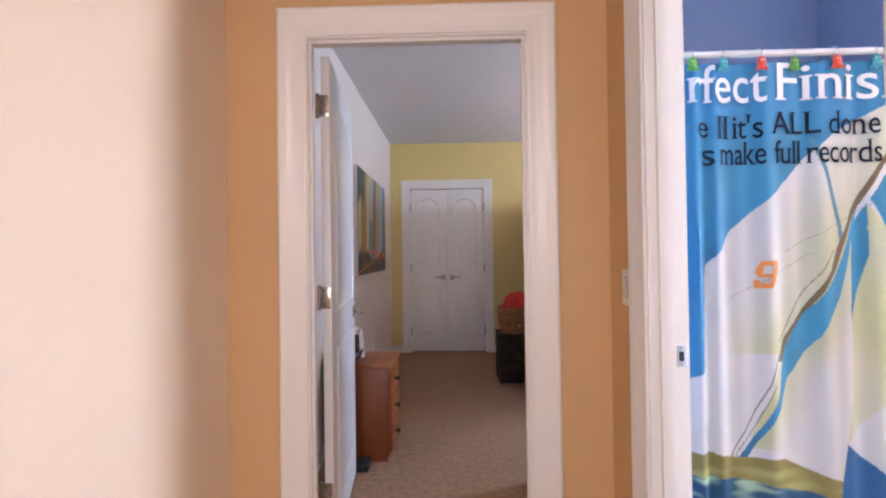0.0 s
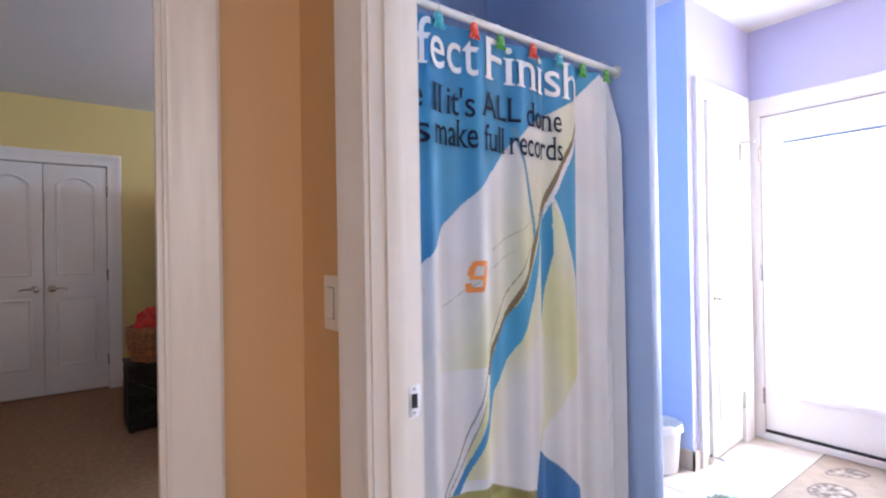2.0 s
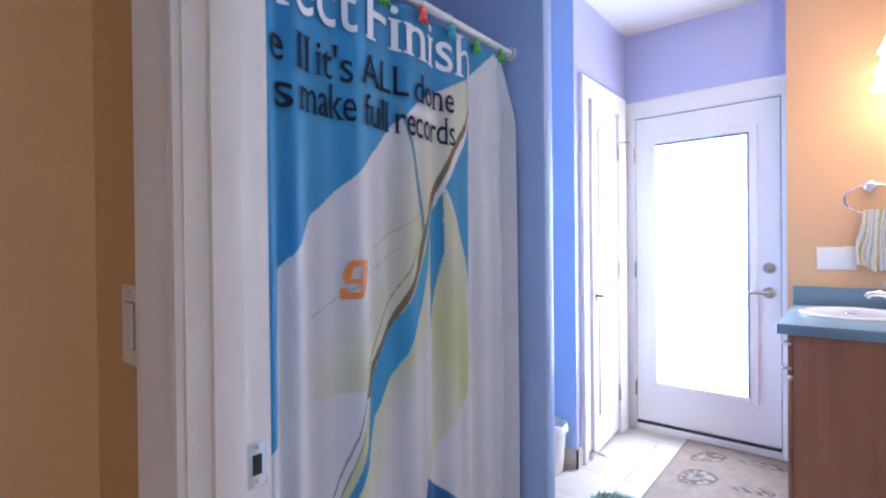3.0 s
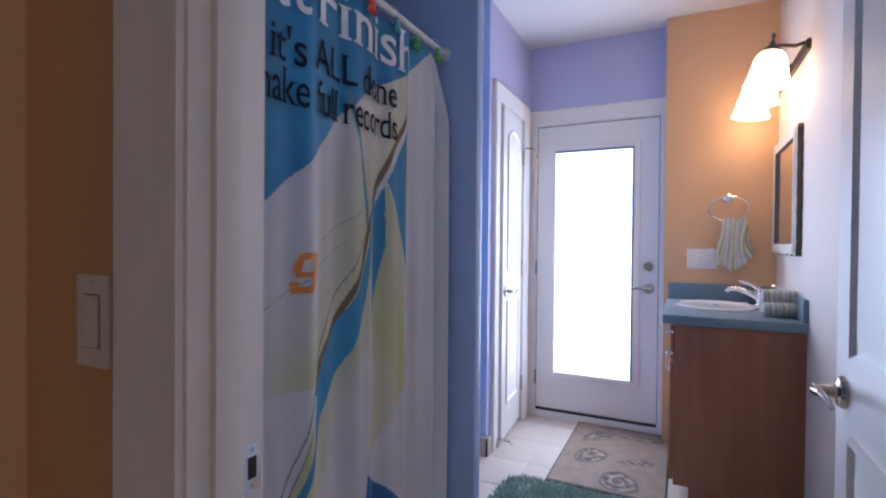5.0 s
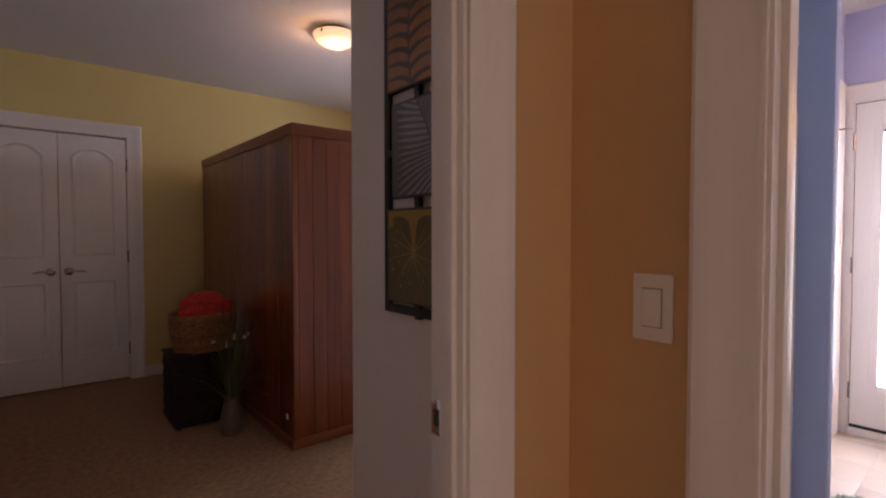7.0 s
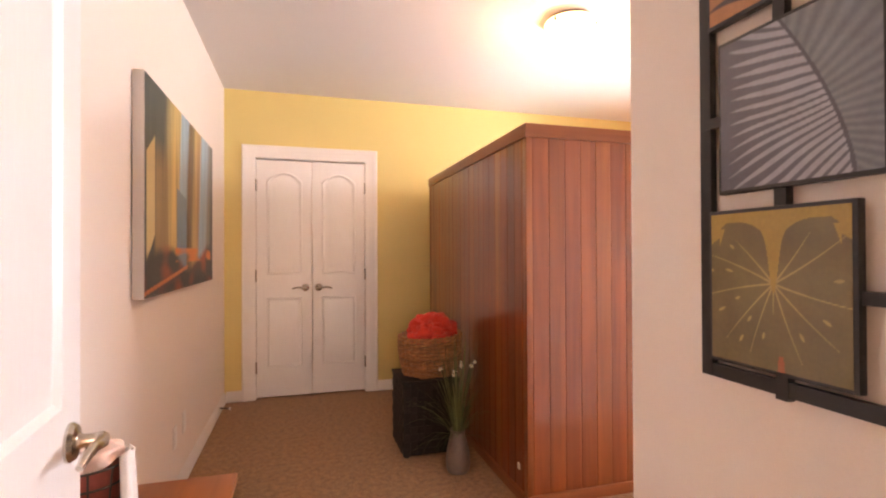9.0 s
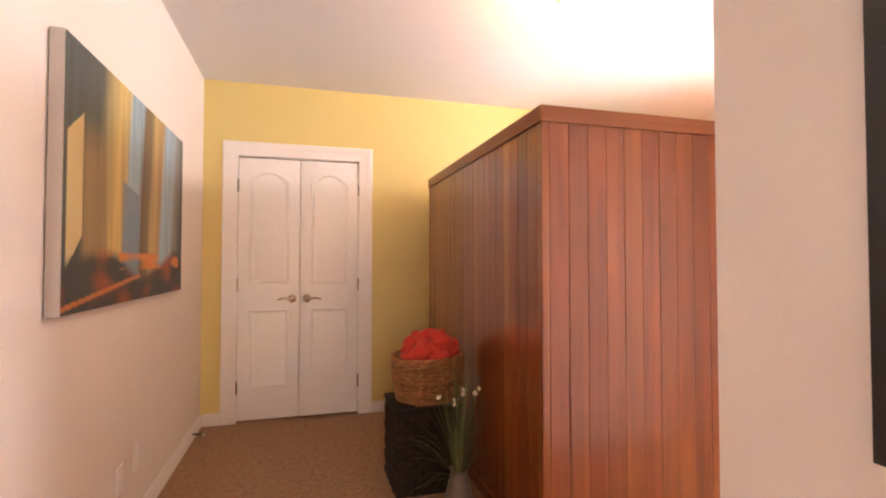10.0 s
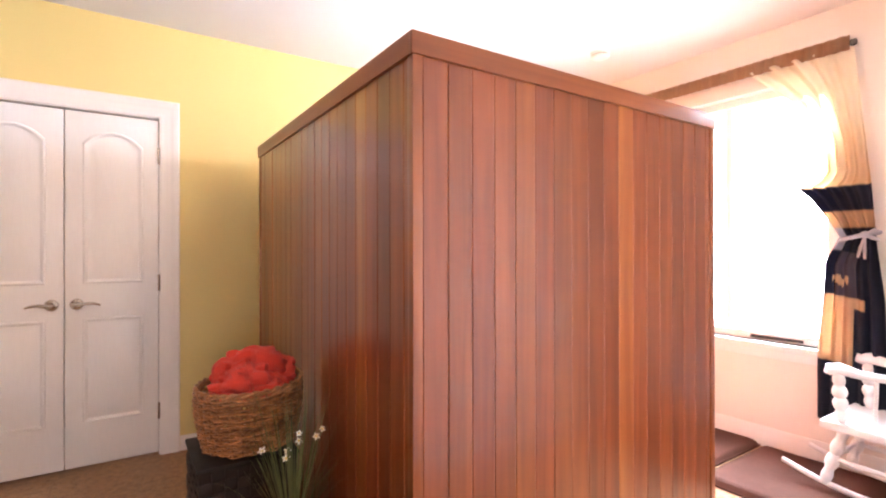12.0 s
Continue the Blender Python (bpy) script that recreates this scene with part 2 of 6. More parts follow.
M_OUTSIDE = glowing("overcast_daylight", (0.86, 0.93, 1.0), 2.6)
M_CLOTHWHITE = material("white_cloth", (0.75, 0.72, 0.70), 0.8, bump=0.003, scale=60, vary=0.06)


# ---- mesh helpers ----
def finish(bm, smooth=True, angle=32):
    bmesh.ops.recalc_face_normals(bm, faces=bm.faces)
    lim = radians(angle)
    for f in bm.faces:
        f.smooth = smooth
    for e in bm.edges:
        if len(e.link_faces) == 2 and e.calc_face_angle(0) > lim:
            e.smooth = False


def mesh_of(name, bm, mats, smooth=True, angle=32):
    finish(bm, smooth, angle)
    me = bpy.data.meshes.new(name)
    bm.to_mesh(me)
    bm.free()
    for m in mats if isinstance(mats, (list, tuple)) else [mats]:
        me.materials.append(m)
    return me


def part(name, bm, mat, parent=None, label="", at=None):
    """One mesh object under a thing or a part."""
    ob = new(name, mesh_of(name, bm, mat) if isinstance(bm, bmesh.types.BMesh) else bm)
    if parent:
        ob.parent = parent
    if at is not None:
        ob.matrix_local = at
    return tagged(ob, label)


def thing(name, at, label, category, group="", kind=""):
    ob = new(name)
    ob.empty_display_size = 0.1
    ob.matrix_world = at if isinstance(at, Matrix) else Matrix.Translation(at)
    return tagged(ob, label, category, group, kind)


def box(bm, lo, hi, bevel=0.0, mat=0):
    vs = [bm.verts.new((x, y, z)) for x in (lo[0], hi[0]) for y in (lo[1], hi[1]) for z in (lo[2], hi[2])]
    fs = [bm.faces.new([vs[i] for i in q]) for q in ((0, 1, 3, 2), (4, 6, 7, 5), (0, 4, 5, 1), (2, 3, 7, 6), (0, 2, 6, 4), (1, 5, 7, 3))]
    for f in fs:
        f.material_index = mat
    if bevel:
        es = list({e for f in fs for e in f.edges})
        bmesh.ops.bevel(bm, geom=es, offset=bevel, segments=2, profile=0.6, affect="EDGES")
    return bm


def boxed(lo, hi, bevel=0.0):
    return box(bmesh.new(), lo, hi, bevel)


def tube(bm, pts, radii, seg=8, flat=1.0, cap=True):
    """A round bar swept along points; flat squashes it along its second axis."""
    pts = [Vector(p) for p in pts]
    radii = radii if isinstance(radii, (list, tuple)) else [radii] * len(pts)
    rings, side = [], None
    for i, p in enumerate(pts):
        d = (pts[min(i + 1, len(pts) - 1)] - pts[max(i - 1, 0)]).normalized()
        if side is None:
            side = d.orthogonal().normalized()
        side = (side - d * side.dot(d)).normalized()
        up = d.cross(side)
        rings.append([bm.verts.new(p + (side * math.cos(a) + up * math.sin(a) * flat) * radii[i]) for a in (2 * math.pi * k / seg for k in range(seg))])
    for a, b in zip(rings, rings[1:]):
        for k in range(seg):
            bm.faces.new((a[k], a[(k + 1) % seg], b[(k + 1) % seg], b[k]))
    if cap:
        bm.faces.new(rings[0][::-1])
        bm.faces.new(rings[-1])
    return bm


def lathe(bm, profile, centre=(0, 0, 0), seg=32, sx=1.0, sy=1.0, m=None):
    """Turns (radius, height) pairs round the z axis."""
    c, rings = Vector(centre), []
    for r, h in profile:
        if r < 1e-5:
            rings.append([bm.verts.new(c + Vector((0, 0, h)))])
        else:
            rings.append([bm.verts.new(c + Vector((r * sx * math.cos(2 * math.pi * k / seg), r * sy * math.sin(2 * math.pi * k / seg), h))) for k in range(seg)])
    for a, b in zip(rings, rings[1:]):
        for k in range(seg):
            q = [a[k % len(a)], a[(k + 1) % len(a)], b[(k + 1) % len(b)], b[k % len(b)]]
            q = list(dict.fromkeys(q))
            if len(q) > 2:
                bm.faces.new(q)
    if m:
        bmesh.ops.transform(bm, matrix=m, verts=[v for r in rings for v in r])
    return bm


def sheet(nu, nv, place, colour=None, thick=0.0):
    """A grid of cloth or canvas: place(u, v) gives the point, colour(u, v) its print, u and v from 0 to 1."""
    vs = [place(i / nu, j / nv) for j in range(nv + 1) for i in range(nu + 1)]
    w = nu + 1
    fs = [(j * w + i, j * w + i + 1, (j + 1) * w + i + 1, (j + 1) * w + i) for j in range(nv) for i in range(nu)]
    me = bpy.data.meshes.new("sheet")
    me.from_pydata([tuple(p) for p in vs], [], fs)
    me.polygons.foreach_set("use_smooth", [True] * len(fs))
    if colour:
        at = me.color_attributes.new("print", "FLOAT_COLOR", "POINT")
        at.data.foreach_set("color", [c for j in range(nv + 1) for i in range(nu + 1) for c in (*colour(i / nu, j / nv), 1.0)])
    return me


def inside(x, y, poly):
    """Whether the point lies in the polygon."""
    hit = False
    for (x0, y0), (x1, y1) in zip(poly, poly[1:] + poly[:1]):
        if (y0 > y) != (y1 > y) and x < (x1 - x0) * (y - y0) / (y1 - y0) + x0:
            hit = not hit
    return hit


def mixed(a, b, k):
    k = min(max(k, 0.0), 1.0)
    return tuple(p + (q - p) * k for p, q in zip(a, b))


def polyline(p, q):
    """The height at p on a line of (position, height) pairs."""
    for (x0, y0), (x1, y1) in zip(q, q[1:]):
        if x0 <= p <= x1:
            return y0 + (y1 - y0) * (p - x0) / (x1 - x0)
    return q[0][1] if p < q[0][0] else q[-1][1]
# ---- walls, floors, ceilings ----
def wall(name, lo, hi, holes, faces, label, axis):
    """A wall from lo to hi. axis: the one along its length (0 or 1). holes: (from, to, bottom, top). faces: paint by side: -x +x -y +y."""
    cuts = sorted({lo[axis], hi[axis], *(h[0] for h in holes), *(h[1] for h in holes)})
    bm = bmesh.new()
    mats = list(dict.fromkeys(faces.values()))
    for a, b in zip(cuts, cuts[1:]):
        spans = [(lo[2], hi[2])]
        for h in holes:
            if h[0] <= a and b <= h[1]:
                spans = [(lo[2], h[2]), (h[3], hi[2])]
        for z0, z1 in spans:
            if z1 - z0 > 0.001:
                p, q = list(lo), list(hi)
                p[axis], q[axis], p[2], q[2] = a, b, z0, z1
                box(bm, p, q)
    bmesh.ops.remove_doubles(bm, verts=bm.verts, dist=0.0001)
    twins = {}
    for f in bm.faces:
        twins.setdefault(tuple(round(c, 4) for c in f.calc_center_median()), []).append(f)
    bmesh.ops.delete(bm, geom=[f for t in twins.values() if len(t) > 1 for f in t], context="FACES_ONLY")
    bmesh.ops.recalc_face_normals(bm, faces=bm.faces)
    for f in bm.faces:
        n = f.normal
        side = ("+x" if n.x > 0 else "-x") if abs(n.x) > 0.5 else ("+y" if n.y > 0 else "-y") if abs(n.y) > 0.5 else None
        f.material_index = mats.index(faces.get(side, mats[0]))
    return tagged(new(name, mesh_of(name, bm, mats, smooth=False)), label, "wall", kind="structure")


H_BED, H_BATH = 2.62, 2.585
wall("wall_hall_west", (-0.95, -2.2, 0), (-0.82, 1.87, H_BATH), [], {"+x": M_SAND}, "pale sand painted hallway wall", 1)
# unseen end wall; its opening is added for the hallway's fill lamp
wall("wall_hall_south", (-0.95, -2.33, 0), (0.70, -2.2, H_BATH), [(-0.6, 0.38, 0.8, 2.1)], {"+y": M_TAN}, "tan painted wall at the hallway's unseen end, with an opening added for light", 0)
wall("wall_partition", (-0.95, 1.87, 0), (0.594, 1.948, H_BED), [(-0.526, 0.309, 0, 2.049)], {"-y": M_TAN, "+y": M_CREAM, "-x": M_CREAM, "+x": M_CREAM}, "tan hallway wall with the bedroom doorway in it", 0)
wall("wall_hall_east", (0.594, -2.2, 0), (0.70, 1.948, H_BED), [(0.706, 1.533, 0, 2.049)], {"-x": M_TAN, "+x": M_BLUE, "+y": M_CREAM, "-y": M_CREAM}, "tan hallway wall with the bathroom doorway in it", 1)
wall("wall_art", (0.632, 1.948, 0), (0.70, 2.60, H_BED), [], {"-x": M_CREAM, "+x": M_BLUE}, "cream bedroom wall that carries the framed leaf prints", 1)
wall("wall_bath_north", (0.632, 2.60, 0), (3.60, 2.82, H_BED), [], {"-x": M_CREAM, "+y": M_CREAM, "-y": M_BLUE}, "cream wall between bedroom and bathroom", 0)
wall("wall_bath_south", (0.70, 0.42, 0), (3.60, 0.545, H_BATH), [], {"+y": M_CREAM}, "cream bathroom wall behind the vanity", 0)
wall("wall_bath_east", (3.60, 0.42, 0), (3.78, 2.71, H_BED), [(1.137, 1.953, 0, 2.045)], {"-x": M_LILAC, "+x": M_CREAM}, "lilac bathroom wall with the glazed outside door", 1)
wall("wall_vanity_return", (3.48, 0.545, 0), (3.60, 1.118, H_BATH), [], {"-x": M_PEACH, "+y": M_LILAC}, "peach painted wall beside the vanity", 1)
tagged(new("wall_tub_end", mesh_of("wall_tub_end", boxed((1.89, 1.70, -0.03), (1.957, 2.605, H_BATH + 0.03), 0.018), M_BLUE)), "blue end wall of the shower alcove with rounded corners", "wall", kind="structure")
wall("wall_linen_side", (2.80, 2.0, 0), (2.87, 2.60, H_BATH), [], {"-x": M_BLUE, "-y": M_LILAC}, "blue side wall of the linen closet", 1)
wall("wall_linen_front", (2.87, 2.0, 0), (3.60, 2.09, H_BATH), [(2.957, 3.453, 0, 2.056)], {"-y": M_LILAC, "+y": M_CREAM}, "lilac wall round the linen closet door", 0)
wall("wall_bed_west", (-0.92, 1.948, 0), (-0.78, 6.18, H_BED), [], {"+x": M_CREAM}, "cream bedroom wall that carries the abstract painting", 1)
wall("wall_bed_north", (-0.92, 6.18, 0), (3.78, 6.30, H_BED), [(-0.546, 0.40, 0, 2.062)], {"-y": M_YELLOW, "+y": M_CREAM}, "yellow painted bedroom wall round the closet doors", 0)
wall("wall_closet_back", (-0.92, 6.30, 0), (3.78, 6.36, H_BED), [], {"-y": M_CREAM}, "plain wall at the back of the closet", 0)
wall("wall_bed_east", (3.60, 2.71, 0), (3.78, 6.18, H_BED), [(3.86, 5.06, 0.66, 2.26)], {"-x": M_CREAM, "+x": M_CREAM}, "cream bedroom wall with the window", 1)


def slab(name, lo, hi, mat, label, category):
    return tagged(new(name, mesh_of(name, boxed(lo, hi), mat, smooth=False)), label, category, kind="structure")


slab("ceiling_bedroom", (-0.92, 1.93, H_BED), (3.78, 6.36, H_BED + 0.1), M_CEIL, "white painted bedroom ceiling", "ceiling")
slab("ceiling_bath_hall", (-0.95, -2.33, H_BATH), (0.594, 1.87, H_BATH + 0.1), M_CEIL, "white painted hallway ceiling", "ceiling")
slab("ceiling_bath", (0.70, 0.42, H_BATH), (3.60, 2.60, H_BATH + 0.034), M_CEIL, "white painted bathroom ceiling", "ceiling")
slab("roof_bath", (0.594, -2.33, H_BED), (3.78, 2.60, H_BED + 0.1), M_CEIL, "plain slab over the bathroom", "ceiling")
slab("floor", (-0.95, -2.33, -0.12), (3.78, 6.36, 0.0), M_CARPET, "beige cut-pile carpet on hallway and bedroom floor", "floor")
slab("ground", (-60, -60, -0.4), (60, 60, -0.13), M_GROUT, "plain pale ground outside the house", "ground")

CASING = [(-0.007, 0.0), (-0.007, 0.011), (0.003, 0.015), (0.026, 0.012), (0.034, 0.015), (0.058, 0.017), (0.066, 0.021), (0.088, 0.023), (0.096, 0.018), (0.096, 0.0)]


def casing(a, b, top, face, axis, sign, bottom=0.0):
    """Moulded trim round an opening from a to b along axis, on the wall face at the coordinate face; sign: the way it stands proud."""
    bm = bmesh.new()
    rows = []
    for o, d in CASING:
        row = []
        for along, z in ((a - o, bottom), (a - o, top + o), (b + o, top + o), (b + o, bottom)):
            p = [0, 0, z]
            p[axis], p[1 - axis] = along, face + sign * d
            row.append(bm.verts.new(p))
        rows.append(row)
    for r, s in zip(rows, rows[1:]):
        for k in range(3):
            bm.faces.new((r[k], r[k + 1], s[k + 1], s[k]))
    for k in (0, 3):
        bm.faces.new([r[k] for r in rows])
    return bm


def jamb(a, b, top, f0, f1, axis, stop=None):
    """The lining of an opening, with a stop bead."""
    bm = bmesh.new()
    t = 0.014

    def put(a0, a1, z0, z1, c0, c1):
        lo, hi = [0, 0, z0], [0, 0, z1]
        lo[axis], hi[axis], lo[1 - axis], hi[1 - axis] = a0, a1, c0, c1
        box(bm, lo, hi, 0.001)
    put(a - t, a, 0, top, f0, f1)
    put(b, b + t, 0, top, f0, f1)
    put(a - t, b + t, top, top + t, f0, f1)
    if stop:
        put(a, a + 0.011, 0, top - 0.011, *stop)
        put(b - 0.011, b, 0, top - 0.011, *stop)
        put(a, b, top - 0.011, top, *stop)
    return bm


def ring_outline(x0, x1, z0, z1, arch, inset):
    """The outline of a door panel, with an arched head if arch is above nought, drawn in by inset."""
    x0, x1, z0, z1 = x0 + inset, x1 - inset, z0 + inset, z1 - inset
    pts = [(x0, z0), (x1, z0)]
    n = 14 if arch else 1
    for k in range(n + 1):
        s = k / n
        u = 1 - 2 * s
        pts.append((x1 + (x0 - x1) * s, z1 - arch * abs(u) ** 2.2))
    return pts


def panel(bm, x0, x1, z0, z1, arch, y, sign):
    """A moulded door panel: a sunk and raised ring round a field. sign: the side that it faces."""
    steps = ((0.0, -0.0005), (0.005, 0.009), (0.012, 0.010), (0.024, 0.0012), (0.038, 0.0015), (0.058, 0.009))
    rings = [[bm.verts.new((x, y + sign * h, z)) for x, z in ring_outline(x0, x1, z0, z1, arch, o)] for o, h in steps]
    for r, s in zip(rings, rings[1:]):
        for k in range(len(r)):
            bm.faces.new((r[k], r[(k + 1) % len(r)], s[(k + 1) % len(r)], s[k]))
    bm.faces.new(rings[-1])
    return bm


def lever(parent, x, z, y, sign, reach, mat=None, size=1.0):
    """A lever handle with its rose, on the leaf's face y; reach: the way the lever points along x."""
    mat = mat or M_NICKEL
    bm = bmesh.new()
    m = pose(x, y, z, 90 if sign < 0 else -90, 0, 0)
    lathe(bm, [(0, -0.001), (0.033 * size, -0.001), (0.033 * size, 0.004), (0.028 * size, 0.011), (0.015, 0.014), (0.0115, 0.02), (0.0115, 0.05), (0, 0.05)], seg=28, m=m)
    h = part("lever_handle", bm, mat, parent, "brushed nickel lever handle")
    bm = bmesh.new()
    pts = [(x - reach * 0.012, y + sign * 0.046, z), (x + reach * 0.02, y + sign * 0.052, z + 0.001), (x + reach * 0.055, y + sign * 0.05, z + 0.006), (x + reach * 0.085, y + sign * 0.047, z + 0.003), (x + reach * 0.112, y + sign * 0.044, z - 0.006)]
    tube(bm, pts, [0.011, 0.0105, 0.009, 0.0085, 0.006], 12, 0.8)
    part("grip", bm, mat, h)
    return h


def hinge(parent, at, name="hinge"):
    """A butt hinge: two leaves with rounded corners and a knuckle, its barrel upright at the place."""
    bm = bmesh.new()
    tube(bm, [(0, 0, -0.046), (0, 0, 0.046)], 0.0065, 10)
    for z in (-0.05, 0.046):
        lathe(bm, [(0, 0), (0.005, 0), (0.006, 0.002), (0.004, 0.004), (0, 0.004)], (0, 0, z), 10)
    box(bm, (-0.001, 0.0, -0.044), (0.0012, 0.045, 0.044), 0.0008)
    hg = part(name, bm, M_NICKEL, parent, "nickel butt hinge", at)
    for y, z in ((0.018, -0.03), (0.033, 0.0), (0.018, 0.03)):
        for s in (-1, 1):
            part("screw", lathe(bmesh.new(), [(0, 0.0012), (0.003, 0.001), (0.0042, 0.0)], seg=8, m=pose(0.0002 + s * 0.0011, y, z, 0, 90 * s, 0)), M_BRONZE, hg)
    return hg


def leaf(parent, at, w, h, t, panels, label, both=False, side=-1):
    """A door leaf with moulded panels; it stands from x 0 to w, its face at y 0 (side -1) or t (side 1)."""
    ob = part("leaf", boxed((0, 0, 0), (w, t, h), 0.002), M_DOOR, parent, label, at)
    for x0, x1, z0, z1, arch in panels:
        for s in ((-1, 1) if both else (side,)):
            part("panel", panel(bmesh.new(), x0, x1, z0, z1, arch, 0.0 if s < 0 else t, s), M_DOOR, ob)
    return ob


# bedroom doorway
D1 = thing("door_1", (0, 0, 0), "white two-panel bedroom door standing open against the side", "door", kind="structure")
part("jamb", jamb(-0.512, 0.295, 2.035, 1.868, 1.95, 0, (1.884, 1.914)), M_TRIM, D1)
part("casing", casing(-0.526, 0.309, 2.049, 1.87, 0, -1), M_TRIM, D1, "white moulded door casing")
part("casing", casing(-0.526, 0.309, 2.049, 1.948, 0, 1), M_TRIM, D1, "white moulded door casing")
L1 = leaf(D1, pose(-0.47, 2.022, 0.012, 0, 0, 95.5), 0.795, 2.018, 0.035, [(0.115, 0.68, 0.97, 1.90, 0.11), (0.115, 0.68, 0.17, 0.83, 0)], "white moulded two-panel leaf with an arched upper panel", both=True)
lever(L1, 0.735, 0.907, 0.0, -1, -1)
lever(L1, 0.735, 0.907, 0.035, 1, -1)
for z in (0.275, 1.057, 1.83):
    hinge(D1, pose(-0.519, 2.016, z, 0, 0, -90))


def strike(parent, at):
    """A strike plate with a latch hole and two screws."""
    s = part("strike_plate", boxed((-0.014, -0.0015, -0.032), (0.016, 0.0012, 0.032), 0.001), M_CHROME, parent, "chrome strike plate", at)
    part("latch_hole", boxed((-0.006, -0.0026, -0.014), (0.007, -0.0014, 0.014)), M_BLACK, s)
    for z in (-0.024, 0.024):
        part("screw", lathe(bmesh.new(), [(0, 0.0026), (0.003, 0.0024), (0.0036, 0.001)], seg=10, m=pose(0, 0, z, 90, 0, 0)), M_NICKEL, s)
    return s


strike(D1, pose(0.2945, 1.935, 0.916, 0, 0, -90))

# bathroom doorway
D2 = thing("door_2", (0, 0, 0), "white panelled bathroom door standing open", "door", kind="structure")
part("jamb", jamb(0.72, 1.519, 2.035, 0.592, 0.702, 1, (0.622, 0.664)), M_TRIM, D2)
part("casing", casing(0.706, 1.533, 2.049, 0.594, 1, -1), M_TRIM, D2, "white moulded door casing")
part("casing", casing(0.706, 1.533, 2.049, 0.70, 1, 1), M_TRIM, D2, "white moulded door casing")
L2 = leaf(D2, pose(0.735, 0.690, 0.014, 0, 0, -0.5), 0.805, 2.015, 0.035, [(0.115, 0.69, 0.97, 1.90, 0.11), (0.115, 0.69, 0.17, 0.83, 0)], "white moulded two-panel leaf", both=True)
lever(L2, 0.745, 0.90, 0.035, 1, -1)
for z in (0.275, 1.057, 1.83):
    hinge(D2, pose(0.708, 0.724, z, 0, 0, 90))
strike(D2, pose(0.684, 1.519, 0.918, 0, 0, 0))

# closet in the yellow wall
D3 = thing("door_3", (0, 0, 0), "pair of closed white closet doors with arched panels", "door", kind="structure")
part("jamb", jamb(-0.532, 0.386, 2.048, 6.178, 6.30, 0), M_TRIM, D3)
part("casing", casing(-0.546, 0.40, 2.062, 6.18, 0, -1), M_TRIM, D3, "white moulded door casing")
for x0, hx, r in ((-0.5285, 0.399, -1), (-0.0705, 0.053, 1)):
    lf = leaf(D3, pose(x0, 6.186, 0.016, 0, 0, 0), 0.452, 2.022, 0.035, [(0.08, 0.374, 1.04, 1.92, 0.075), (0.08, 0.374, 0.245, 0.845, 0)], "white moulded closet leaf with an arched upper panel")
    lever(lf, hx, 0.925, 0.0, -1, r)
    for z in (0.27, 1.05, 1.82):
        hinge(D3, pose(-0.5305 if r < 0 else 0.3845, 6.176, z, 0, 0, 0))

# linen closet, its door ajar
D4 = thing("door_4", (0, 0, 0), "narrow white linen closet door standing slightly ajar", "door", kind="structure")
part("jamb", jamb(2.971, 3.439, 2.042, 1.998, 2.09, 0, (2.042, 2.08)), M_TRIM, D4)
part("casing", casing(2.957, 3.453, 2.056, 2.0, 0, -1), M_TRIM, D4, "white moulded door casing")
L4 = leaf(D4, pose(3.437, 2.004, 0.03, 0, 0, 184) @ pose(0, -0.035, 0), 0.462, 2.005, 0.035, [(0.085, 0.377, 1.02, 1.90, 0.06), (0.085, 0.377, 0.2, 0.84, 0)], "narrow white moulded leaf", side=1)
lever(L4, 0.405, 0.895, 0.035, 1, -1)
for z in (0.27, 1.05, 1.80):
    hinge(D4, pose(3.441, 1.992, z, 0, 0, 0))
stop = part("hinge_stop", tube(bmesh.new(), [(3.441, 1.99, 1.86), (3.455, 1.955, 1.862), (3.47, 1.93, 1.862)], 0.005, 8), M_NICKEL, D4, "nickel hinge-pin door stop")
part("bumper", tube(bmesh.new(), [(3.47, 1.93, 1.862), (3.476, 1.92, 1.862)], 0.009, 10), M_PLASTIC, stop)
hook = part("coat_hook", boxed((0.2, 0.0352, 1.70), (0.225, 0.040, 1.80), 0.002), M_CHROME, L4, "small chrome coat hook")
for z in (1.715, 1.765):
    part("prong", tube(bmesh.new(), [(0.2125, 0.04, z), (0.2125, 0.062, z - 0.004), (0.2125, 0.07, z + 0.012)], 0.004, 8), M_CHROME, hook)
ds = thing("door_stop", (2.955, 1.955, 0.01), "thin metal spring door stop at the linen door's foot", "door stop")
part("spring", tube(bmesh.new(), [(0, 0.045, 0.05), (0.005, 0.0, 0.045), (0.01, -0.05, 0.035)], 0.006, 8), M_NICKEL, ds)
part("tip", lathe(bmesh.new(), [(0, -0.008), (0.009, -0.006), (0.01, 0.004), (0, 0.008)], (0.01, -0.052, 0.034), 12), M_PLASTIC, ds)
part("foot", boxed((-0.02, 0.02, 0.0), (0.014, 0.045, 0.052), 0.003), M_NICKEL, ds)

